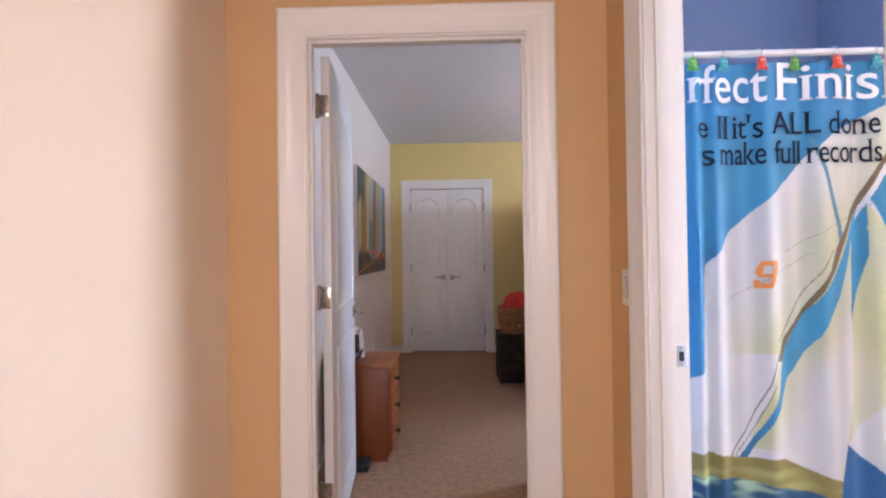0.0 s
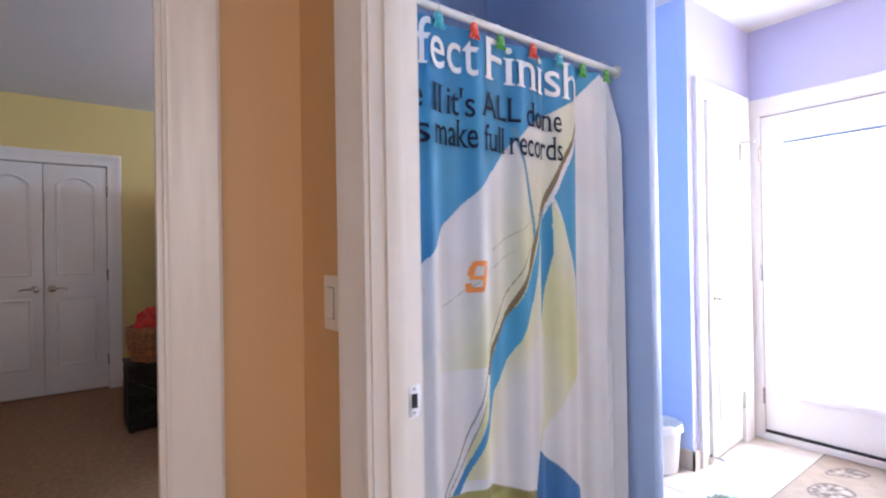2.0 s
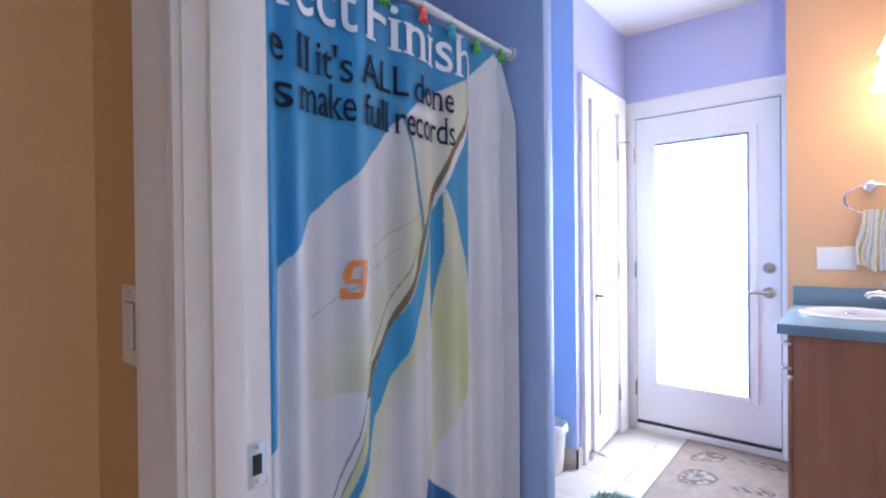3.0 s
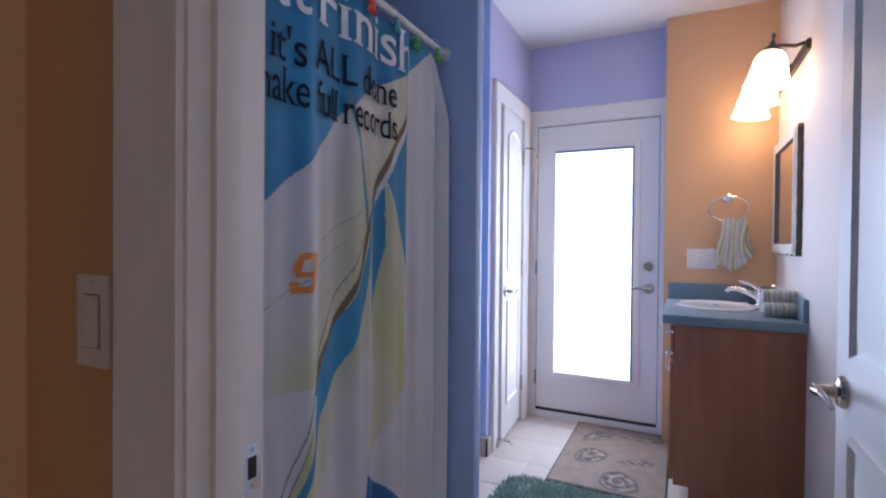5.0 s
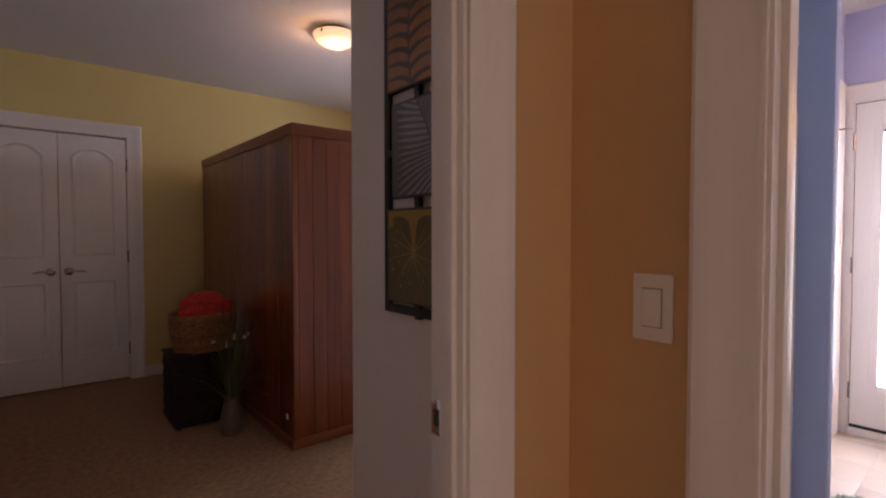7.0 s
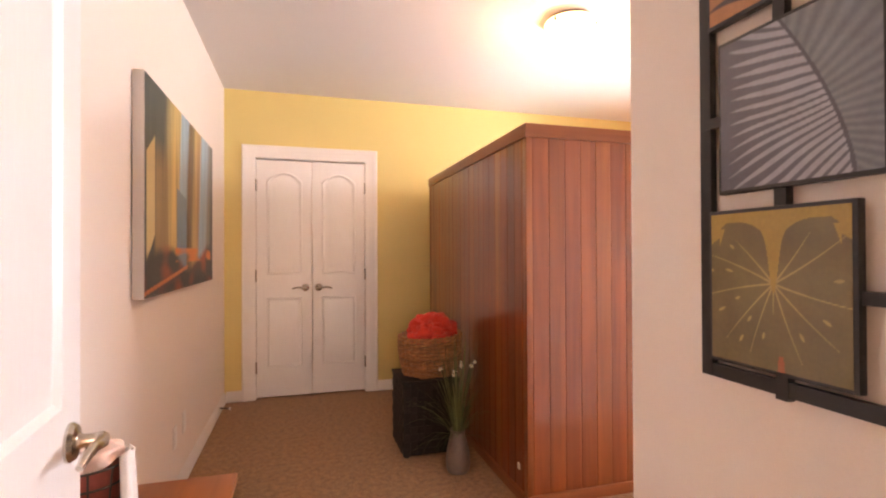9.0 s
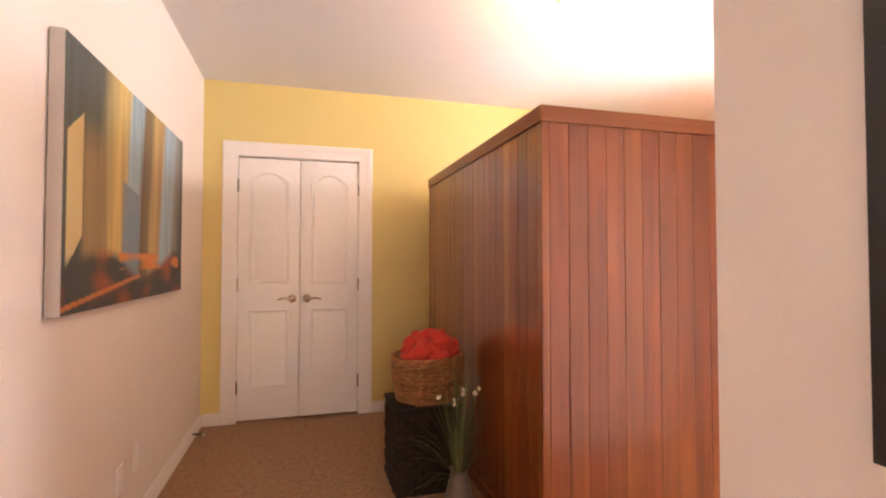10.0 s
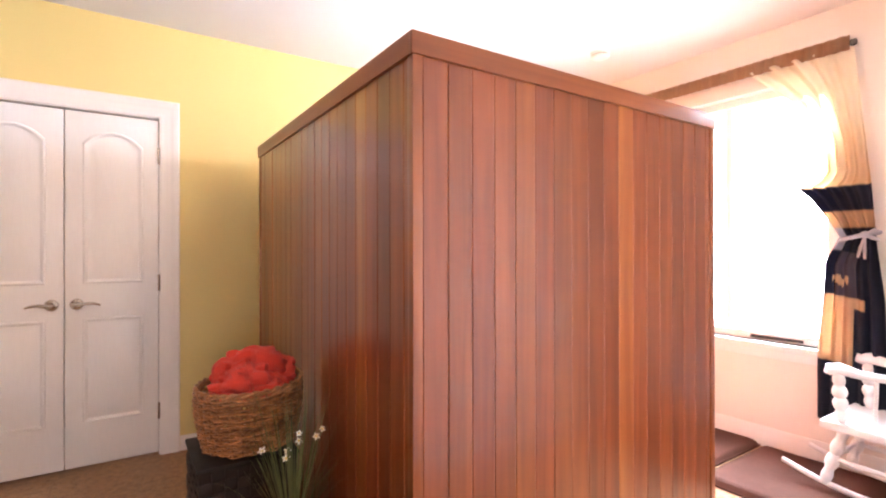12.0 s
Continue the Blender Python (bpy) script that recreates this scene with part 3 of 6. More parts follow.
# glazed outside door
D5 = thing("door_5", (0, 0, 0), "white outside door with one tall glass pane", "door", kind="structure")
part("jamb", jamb(1.151, 1.939, 2.031, 3.595, 3.78, 1), M_TRIM, D5)
part("casing", casing(1.137, 1.953, 2.045, 3.60, 1, -1, 0.012), M_TRIM, D5, "white moulded door casing")
part("threshold", boxed((3.578, 1.151, 0.008), (3.78, 1.939, 0.052), 0.004), M_TRIM, D5, "white raised door threshold")
bm = bmesh.new()
for lo, hi in (((3.60, 1.155, 0.07), (3.645, 1.297, 2.025)), ((3.60, 1.813, 0.07), (3.645, 1.935, 2.025)), ((3.60, 1.297, 0.07), (3.645, 1.813, 0.325)), ((3.60, 1.297, 1.858), (3.645, 1.813, 2.025))):
    box(bm, lo, hi)
L5 = part("leaf", bm, M_DOOR, D5, "white steel leaf")
bm = bmesh.new()
for (a0, a1, b0, b1) in ((1.262, 1.302, 0.29, 1.893), (1.808, 1.848, 0.29, 1.893), (1.302, 1.808, 0.29, 0.33), (1.302, 1.808, 1.853, 1.893)):
    box(bm, (3.588, a0, b0), (3.602, a1, b1), 0.004)
part("glazing_bead", bm, M_DOOR, L5)
pane = part("pane", boxed((3.615, 1.296, 0.324), (3.622, 1.814, 1.859)), M_GLASS, L5, "clear glass pane")
pane.visible_shadow = False
# grey-blue strips added as the reveal's shade at the pane's top and side
for lo, hi in (((3.589, 1.303, 1.838), (3.612, 1.807, 1.8525)), ((3.589, 1.3025, 0.3305), (3.612, 1.315, 1.8375))):
    part("reveal_shade", boxed(lo, hi, 0.001), M_SHADEGAP, L5, "grey-blue strip added as the shaded reveal along the pane's edge")
# black strips added in the gap so that it reads as a dark line
for lo, hi in (((3.606, 1.1515, 0.07), (3.63, 1.1545, 2.025)), ((3.606, 1.9355, 0.07), (3.63, 1.9385, 2.025)), ((3.606, 1.1515, 2.0255), (3.63, 1.9385, 2.0305))):
    part("gap_strip", boxed(lo, hi), M_RUBBER, D5, "black strip added as the dark gap round the leaf")
part("sweep", boxed((3.592, 1.155, 0.053), (3.645, 1.935, 0.069)), M_RUBBER, L5, "black rubber door sweep")
dl = part("deadbolt", lathe(bmesh.new(), [(0, 0.0), (0.031, 0.0), (0.031, 0.006), (0.026, 0.013), (0.012, 0.014), (0.012, 0.02), (0, 0.02)], seg=28, m=pose(3.60, 1.2085, 1.075, 0, -90, 0)), M_NICKEL, L5, "brushed nickel deadbolt")
part("thumb_turn", boxed((3.565, 1.203, 1.058), (3.582, 1.214, 1.092), 0.003), M_NICKEL, dl)
hl = part("lever_handle", lathe(bmesh.new(), [(0, 0.0), (0.033, 0.0), (0.033, 0.005), (0.027, 0.012), (0.012, 0.015), (0.012, 0.05), (0, 0.05)], seg=28, m=pose(3.60, 1.2085, 0.935, 0, -90, 0)), M_NICKEL, L5, "brushed nickel lever handle")
part("grip", tube(bmesh.new(), [(3.553, 1.20, 0.935), (3.549, 1.235, 0.936), (3.551, 1.27, 0.939), (3.555, 1.32, 0.929)], [0.011, 0.0105, 0.009, 0.006], 12, 0.8), M_NICKEL, hl)
for z in (0.28, 1.05, 1.80):
    hinge(D5, pose(3.594, 1.942, z, 0, 0, -90))

# baseboards
def baseboard(name, a, b, face, axis, sign, h):
    bm = bmesh.new()
    prof = [(0, 0), (0.014, 0), (0.014, h * 0.68), (0.011, h * 0.74), (0.011, h * 0.8), (0.006, h * 0.93), (0.004, h), (0, h)]
    rows = []
    for along in (a, b):
        row = []
        for d, z in prof:
            p = [0, 0, z]
            p[axis], p[1 - axis] = along, face + sign * d
            row.append(bm.verts.new(p))
        rows.append(row)
    for k in range(len(prof)):
        bm.faces.new((rows[0][k], rows[0][(k + 1) % 8], rows[1][(k + 1) % 8], rows[1][k]))
    for r in rows:
        bm.faces.new(r)
    return tagged(new(name, mesh_of(name, bm, M_TRIM)), "white moulded baseboard", "baseboard", kind="structure")


baseboard("baseboard_west", 2.03, 6.166, -0.78, 1, 1, 0.09)
baseboard("baseboard_north_left", -0.766, -0.645, 6.18, 0, -1, 0.09)
baseboard("baseboard_north_right", 0.499, 3.586, 6.18, 0, -1, 0.09)
baseboard("baseboard_east", 2.834, 6.166, 3.60, 1, -1, 0.125)
baseboard("baseboard_art", 1.972, 2.82, 0.632, 1, -1, 0.09)
baseboard("baseboard_south", 0.64, 3.586, 2.82, 0, 1, 0.09)
slab("trim_tile_base_side", (2.79, 1.99, 0.01), (2.80, 2.60, 0.115), M_TILE, "beige tile skirting on the blue wall", "trim")
slab("trim_tile_base_front", (2.79, 1.99, 0.01), (2.858, 2.0, 0.115), M_TILE, "beige tile skirting beside the linen door", "trim")
slab("trim_tile_base_tub", (1.957, 1.718, 0.01), (1.966, 2.59, 0.115), M_TILE, "beige tile skirting on the shower wall", "trim")

# bedroom window
W1 = thing("window_1", (0, 0, 0), "white bedroom window bright with daylight", "window", kind="structure")
bm = bmesh.new()
for lo, hi in (((3.68, 3.86, 0.66), (3.74, 3.90, 2.26)), ((3.68, 5.02, 0.66), (3.74, 5.06, 2.26)), ((3.68, 3.90, 0.66), (3.74, 5.02, 0.71)), ((3.68, 3.90, 2.21), (3.74, 5.02, 2.26)), ((3.685, 4.44, 0.71), (3.735, 4.48, 2.21))):
    box(bm, lo, hi, 0.003)
part("window_frame", bm, M_TRIM, W1)
for a, b in ((3.90, 4.44), (4.48, 5.02)):
    p = part("pane", boxed((3.70, a, 0.71), (3.705, b, 2.21)), M_GLASS, W1)
    p.visible_shadow = False
    # dark strip stands in for the dark outside showing below a blind
    part("under_blind_strip", boxed((3.672, a + 0.12, 0.667), (3.6798, b - 0.12, 0.687), 0.002), M_RUBBER, W1, "dark strip standing in for the gap under a blind")
part("window_sill", boxed((3.555, 3.79, 0.635), (3.68, 5.13, 0.66), 0.006), M_TRIM, W1, "white window sill board")
bm = bmesh.new()
box(bm, (3.578, 3.80, 0.565), (3.60, 5.12, 0.635), 0.003)
box(bm, (3.572, 3.80, 0.612), (3.58, 5.12, 0.634), 0.003)
part("apron", bm, M_TRIM, W1)
# unseen window frame, added round the hallway's fill lamp
W2 = thing("added_hall_window", (0, 0, 0), "plain unseen window frame added round the hallway's fill light", "window", kind="structure")
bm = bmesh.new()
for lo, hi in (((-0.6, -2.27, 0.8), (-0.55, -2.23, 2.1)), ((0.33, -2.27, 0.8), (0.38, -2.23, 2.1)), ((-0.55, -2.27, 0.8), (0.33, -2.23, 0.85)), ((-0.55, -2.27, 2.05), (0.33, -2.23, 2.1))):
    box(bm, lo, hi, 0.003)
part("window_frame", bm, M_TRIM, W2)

slab("backdrop", (5.2, -0.5, -0.1), (5.22, 7.5, 4.2), M_OUTSIDE, "plain bright overcast distance outside the windows", "backdrop")

# ---- hallway ----
SW = thing("light_switch", (0.594, 1.696, 1.108), "white rocker light switch on the tan wall", "light switch")
part("plate", boxed((-0.006, -0.036, -0.0595), (0.0, 0.036, 0.0595), 0.003), M_PLASTIC, SW)
part("rocker_gap", boxed((-0.0066, -0.0182, -0.0348), (-0.0059, 0.0182, 0.0348)), M_SHADEGAP, SW)
part("rocker", boxed((-0.0105, -0.0165, -0.033), (-0.0055, 0.0165, 0.033), 0.0018), M_PLASTIC, SW)
for z in (-0.05, 0.05):
    part("screw", lathe(bmesh.new(), [(0, 0.002), (0.003, 0.0015), (0.0035, 0)], seg=10, m=pose(-0.006, 0, z, 0, -90, 0)), M_PLASTIC, SW)

# ---- bedroom: sauna ----
SX0, SX1, SY0, SY1, SH = 0.89, 2.492, 3.94, 5.80, 1.868
SA = thing("sauna", ((SX0 + SX1) / 2, (SY0 + SY1) / 2, 0), "red cedar sauna cabin of upright tongue-and-groove boards", "sauna")
SX0, SX1, SY0, SY1 = -0.801, 0.801, -0.93, 0.93
part("core", boxed((SX0 + 0.018, SY0 + 0.018, 0.01), (SX1 - 0.018, SY1 - 0.018, SH - 0.02)), M_CEDAR, SA)
BOARD = 0.0885


def board_mesh(width, height):
    """A tongue-and-groove board with eased long edges; its face lies at y 0, towards -y."""
    bm = bmesh.new()
    prof = [(0.0004, 0.017), (0.0004, 0.0017), (0.0036, 0.0), (width - 0.0034, 0.0), (width - 0.0004, 0.0017), (width - 0.0004, 0.017)]
    rows = [[bm.verts.new((x, y, z)) for x, y in prof] for z in (0.0, height)]
    n = len(prof)
    for k in range(n):
        bm.faces.new((rows[0][k], rows[0][(k + 1) % n], rows[1][(k + 1) % n], rows[1][k]))
    bm.faces.new(rows[0])
    bm.faces.new(rows[1])
    return mesh_of("board", bm, M_CEDAR, angle=15)


bmesh_board = board_mesh(BOARD, SH - 0.1)
inner_x, inner_y = 2 * SX1 - 0.064, 2 * SY1 - 0.064
nx, ny = int(inner_x / BOARD), int(inner_y / BOARD)
last_x, last_y = board_mesh(inner_x - nx * BOARD, SH - 0.1), board_mesh(inner_y - ny * BOARD, SH - 0.1)
for k in range(nx + 1):
    m = bmesh_board if k < nx else last_x
    part("board", m, None, SA, at=pose(SX0 + 0.032 + k * BOARD, SY0 + random.uniform(0, 0.0015), 0.05))
    part("board", m, None, SA, at=pose(SX1 - 0.032 - k * BOARD, SY1 - random.uniform(0, 0.0015), 0.05, 0, 0, 180))
for k in range(ny + 1):
    m = bmesh_board if k < ny else last_y
    part("board", m, None, SA, at=pose(SX0 + random.uniform(0, 0.0015), SY1 - 0.032 - k * BOARD, 0.05, 0, 0, -90))
    part("board", m, None, SA, at=pose(SX1 - random.uniform(0, 0.0015), SY0 + 0.032 + k * BOARD, 0.05, 0, 0, 90))
for x in (SX0, SX1):
    for y in (SY0, SY1):
        sx, sy = (1 if x < 0 else -1), (1 if y < 0 else -1)
        part("corner_post", boxed((min(x - 0.003 * sx, x + sx * 0.03), min(y - 0.003 * sy, y + sy * 0.03), 0.05), (max(x - 0.003 * sx, x + sx * 0.03), max(y - 0.003 * sy, y + sy * 0.03), SH - 0.06), 0.003), M_CEDAR, SA)
for z0, z1, o in ((SH - 0.066, SH, 0.009), (0.0, 0.055, 0.012)):
    part("top_rail" if z1 > 1 else "base_rail", boxed((SX0 - o, SY0 - o, z0), (SX1 + o, SY0 + 0.012, z1), 0.003), M_CEDAR_H, SA)
    part("top_rail" if z1 > 1 else "base_rail", boxed((SX0 - o, SY1 - 0.012, z0), (SX1 + o, SY1 + o, z1), 0.003), M_CEDAR_H, SA)
    part("top_rail" if z1 > 1 else "base_rail", boxed((SX0 - o, SY0 + 0.0125, z0), (SX0 + 0.012, SY1 - 0.0125, z1), 0.003), M_CEDAR_HY, SA)
    part("top_rail" if z1 > 1 else "base_rail", boxed((SX1 - 0.012, SY0 + 0.0125, z0), (SX1 + o, SY1 - 0.0125, z1), 0.003), M_CEDAR_HY, SA)
part("tag", boxed((SX0 - 0.006, SY0 + 0.085, 0.15), (SX0 - 0.001, SY0 + 0.11, 0.18), 0.001), M_PLASTIC, SA, "small white plastic tag")

# ---- bedroom: woven cube, basket, towel, reeds ----
CU = thing("storage_cube", (0.60, 4.84, 0), "dark brown woven storage cube standing on the carpet", "storage box")
part("body", boxed((-0.172, -0.172, 0.012), (0.172, 0.172, 0.452)), M_CUBE, CU)
strip = boxed((-0.0215, -0.0045, -0.0215), (0.0215, 0.0, 0.0215), 0.002)
strip_me = mesh_of("woven_strip", strip, M_CUBE)
for face in range(2):
    turn = pose(0, 0, 0, 0, 0, -90 * face)
    for i in range(8):
        for j in range(10):
            tilt = 9 if (i + j) % 2 else -9
            part("woven_strip", strip_me, None, CU, at=turn @ pose(-0.154 + i * 0.044, -0.172, 0.033 + j * 0.044, tilt if (i + j) % 2 else 0, 0, 0 if (i + j) % 2 else 9))
part("lid", boxed((-0.183, -0.183, 0.444), (0.183, 0.183, 0.462), 0.004), M_CUBE, CU)
for x in (-0.15, 0.15):
    for y in (-0.15, 0.15):
        part("foot", lathe(bmesh.new(), [(0, 0), (0.018, 0), (0.02, 0.012), (0, 0.012)], (x, y, 0), 12), M_BLACK, CU)

BA = thing("wicker_basket", (0.636, 4.84, 0.462), "brown woven willow basket standing on the cube", "basket")


def basket_r(z):
    return 0.165 + 0.032 * math.sin(min(z / 0.26, 1) * 2.0)


rows = 31
for r in range(rows):
    z = 0.008 + r * 0.0077
    bm = bmesh.new()
    pts = []
    n = 84
    for k in range(n + 1):
        a = 2 * math.pi * k / n
        wob = 0.0078 * math.sin(a * 14 + math.pi * r)
        zz = z * (1.0 + 0.05 * math.cos(a - 0.5)) + 0.0035 * noise.noise((a * 3, r * 1.7, 0)) + 0.004 * math.sin(a * 7 + r)
        rad = basket_r(z) + wob
        pts.append((rad * 1.02 * math.cos(a), rad * 0.95 * math.sin(a), zz))
    tube(bm, pts, 0.0034 + 0.0007 * (r % 3), 6, cap=False)
    part("woven_strand", bm, M_WICKER, BA)
for k in range(28):
    a = 2 * math.pi * (k + 0.5) / 28
    part("stake", tube(bmesh.new(), [((basket_r(z) - 0.001) * 1.02 * math.cos(a), (basket_r(z) - 0.001) * 0.95 * math.sin(a), z * (1 + 0.05 * math.cos(a - 0.5))) for z in (0.005, 0.08, 0.16, 0.245)], 0.0042, 6), M_WICKER, BA)
for s in range(2):
    bm = bmesh.new()
    tube(bm, [((basket_r(0.25) + 0.006 * math.cos(a * 16 + s * math.pi)) * 1.02 * math.cos(a), (basket_r(0.25) + 0.006 * math.cos(a * 16 + s * math.pi)) * 0.95 * math.sin(a), 0.25 * (1 + 0.05 * math.cos(a - 0.5)) + 0.006 * math.sin(a * 16 + s * math.pi)) for a in (2 * math.pi * k / 120 for k in range(121))], 0.006, 6, cap=False)
    part("rim", bm, M_WICKER, BA, "braided willow rim")
part("bottom", lathe(bmesh.new(), [(0, 0.004), (0.155, 0.004), (0.165, 0.012), (0, 0.014)], seg=36, sy=0.93), M_WICKER, BA)


def lobe(bm, pts, radii, seed, flat):
    """One soft fold of towelling: a thick bent roll with creases."""
    start = len(bm.verts)
    n = 22
    fine, rad = [], []
    for k in range(n + 1):
        s = k / n * (len(pts) - 1)
        i = min(int(s), len(pts) - 2)
        fine.append(Vector(pts[i]).lerp(Vector(pts[i + 1]), s - i))
        rad.append((radii[i] + (radii[i + 1] - radii[i]) * (s - i)) * (0.55 + 0.45 * math.sin(math.pi * min(max(k / n, 0.12), 0.88))))
    for _ in range(3):
        fine = [fine[0]] + [(p + q * 2 + r) / 4 for p, q, r in zip(fine, fine[1:], fine[2:])] + [fine[-1]]
    tube(bm, fine, rad, 26, flat)
    bm.verts.ensure_lookup_table()
    for v in bm.verts[start:]:
        q = v.co * 21 + Vector((seed, 0, 0))
        d = 0.012 + noise.noise(q) * 0.013 - 0.065 * max(0.0, 0.42 - abs(noise.noise(q * 0.75 + Vector((3, 3, seed)))) * 2.2)
        v.co += Vector((v.co.x, v.co.y, v.co.z - 0.22)).normalized() * d
        v.co.z = 0.235 + (v.co.z - 0.235) * 0.92


TW = thing("red_towel", (0.636, 4.84, 0.462), "crumpled coral-red towel heaped in the basket", "towel")
bm = bmesh.new()
lobe(bm, [(-0.13, -0.07, 0.24), (-0.07, -0.10, 0.29), (0.03, -0.10, 0.29), (0.10, -0.06, 0.25)], [0.055, 0.06, 0.06, 0.05], 1, 0.85)
lobe(bm, [(-0.10, 0.03, 0.25), (-0.02, -0.03, 0.335), (0.07, -0.04, 0.335), (0.13, 0.0, 0.27)], [0.06, 0.07, 0.07, 0.055], 5, 0.9)
lobe(bm, [(-0.12, -0.02, 0.24), (-0.10, -0.03, 0.315), (-0.05, 0.02, 0.33), (0.0, 0.08, 0.26)], [0.045, 0.05, 0.055, 0.05], 9, 0.8)
lobe(bm, [(0.14, -0.06, 0.25), (0.13, -0.01, 0.29), (0.11, 0.06, 0.28), (0.05, 0.11, 0.24)], [0.04, 0.055, 0.055, 0.05], 13, 0.8)
lobe(bm, [(-0.05, -0.13, 0.245), (0.0, -0.135, 0.27), (0.05, -0.125, 0.26), (0.10, -0.10, 0.25)], [0.035, 0.04, 0.04, 0.035], 17, 0.7)
lathe(bm, [(0, 0.20), (0.12, 0.20), (0.155, 0.225), (0.12, 0.25), (0, 0.26)], seg=32, sy=0.93)
part("cloth", bm, M_TOWEL_RED, TW)

VA = thing("reed_vase", (0.69, 4.425, 0), "grey-brown stoneware vase of reeds and white flowers on the carpet", "vase")
part("vase", lathe(bmesh.new(), [(0, 0), (0.058, 0), (0.066, 0.012), (0.070, 0.06), (0.062, 0.13), (0.046, 0.19), (0.040, 0.222), (0.046, 0.236), (0.040, 0.236), (0.034, 0.22), (0.038, 0.18), (0, 0.17)], seg=36), M_VASE, VA)
rng = random.Random(4)


def blade(bm, a, reach, top, droop, width):
    """One arching strap leaf with a crease, from the vase's mouth."""
    n = 9
    side = Vector((-math.sin(a), math.cos(a), 0))
    rows = []
    for k in range(n + 1):
        s = k / n
        r = 0.018 + reach * s ** 1.4
        z = 0.17 + top * s - droop * s ** 3
        w = width * (1 - s) ** 0.6 * (0.6 + 0.4 * min(s * 5, 1))
        c = Vector((r * math.cos(a), r * math.sin(a), z))
        rows.append([bm.verts.new(c - side * w), bm.verts.new(c + Vector((0, 0, -w * 0.5))), bm.verts.new(c + side * w)])
    for p, q in zip(rows, rows[1:]):
        for k in range(2):
            bm.faces.new((p[k], p[k + 1], q[k + 1], q[k]))


for k in range(165):
    bm = bmesh.new()
    a = rng.uniform(0, 2 * math.pi)
    low = rng.random() < 0.3
    reach = rng.uniform(0.16, 0.38) if low else rng.uniform(0.02, 0.20)
    if math.cos(a) > 0.3 and abs(math.sin(a)) < 0.85:
        reach = min(reach, 0.17 / math.cos(a))
    blade(bm, a, reach, rng.uniform(0.14, 0.42) if low else rng.uniform(0.38, 0.70), rng.uniform(0.05, 0.2) if low else rng.uniform(0.0, 0.14), rng.uniform(0.0016, 0.0032))
    part("reed", bm, M_GRASS, VA)


def flower(parent, at, size):
    bm = bmesh.new()
    for k in range(5):
        a = 2 * math.pi * k / 5
        t = pose(0, 0, 0, 0, -18, math.degrees(a))
        pts = [t @ Vector(p) for p in ((0.002, 0, 0), (0.5 * size, -0.32 * size, 0.06 * size), (size, -0.12 * size, -0.02 * size), (size * 1.05, 0.1 * size, -0.03 * size), (0.5 * size, 0.32 * size, 0.06 * size))]
        bm.faces.new([bm.verts.new(p) for p in pts])
    f = part("flower", bm, M_PETAL, parent, "white five-petalled flower", at)
    part("stamen", lathe(bmesh.new(), [(0, 0.006), (0.003, 0.005), (0.004, 0), (0, -0.002)], seg=8), M_STAMEN, f)


for x, z, y in ((0.585, 0.583, 4.41), (0.655, 0.553, 4.38), (0.665, 0.568, 4.40), (0.713, 0.608, 4.43), (0.70, 0.60, 4.39), (0.771, 0.591, 4.42), (0.801, 0.605, 4.44)):
    dx, dy = x - 0.69, y - 4.425
    part("stem", tube(bmesh.new(), [(dx * 0.1, dy * 0.1, 0.18), (dx * 0.35, dy * 0.35, 0.36), (dx * 0.8, dy * 0.8, z - 0.05), (dx, dy, z)], [0.002, 0.002, 0.0017, 0.0014], 6), M_GRASS, VA)
    flower(VA, pose(dx, dy, z, rng.uniform(25, 95), rng.uniform(-45, 45), rng.uniform(-60, 20)), rng.uniform(0.012, 0.020))

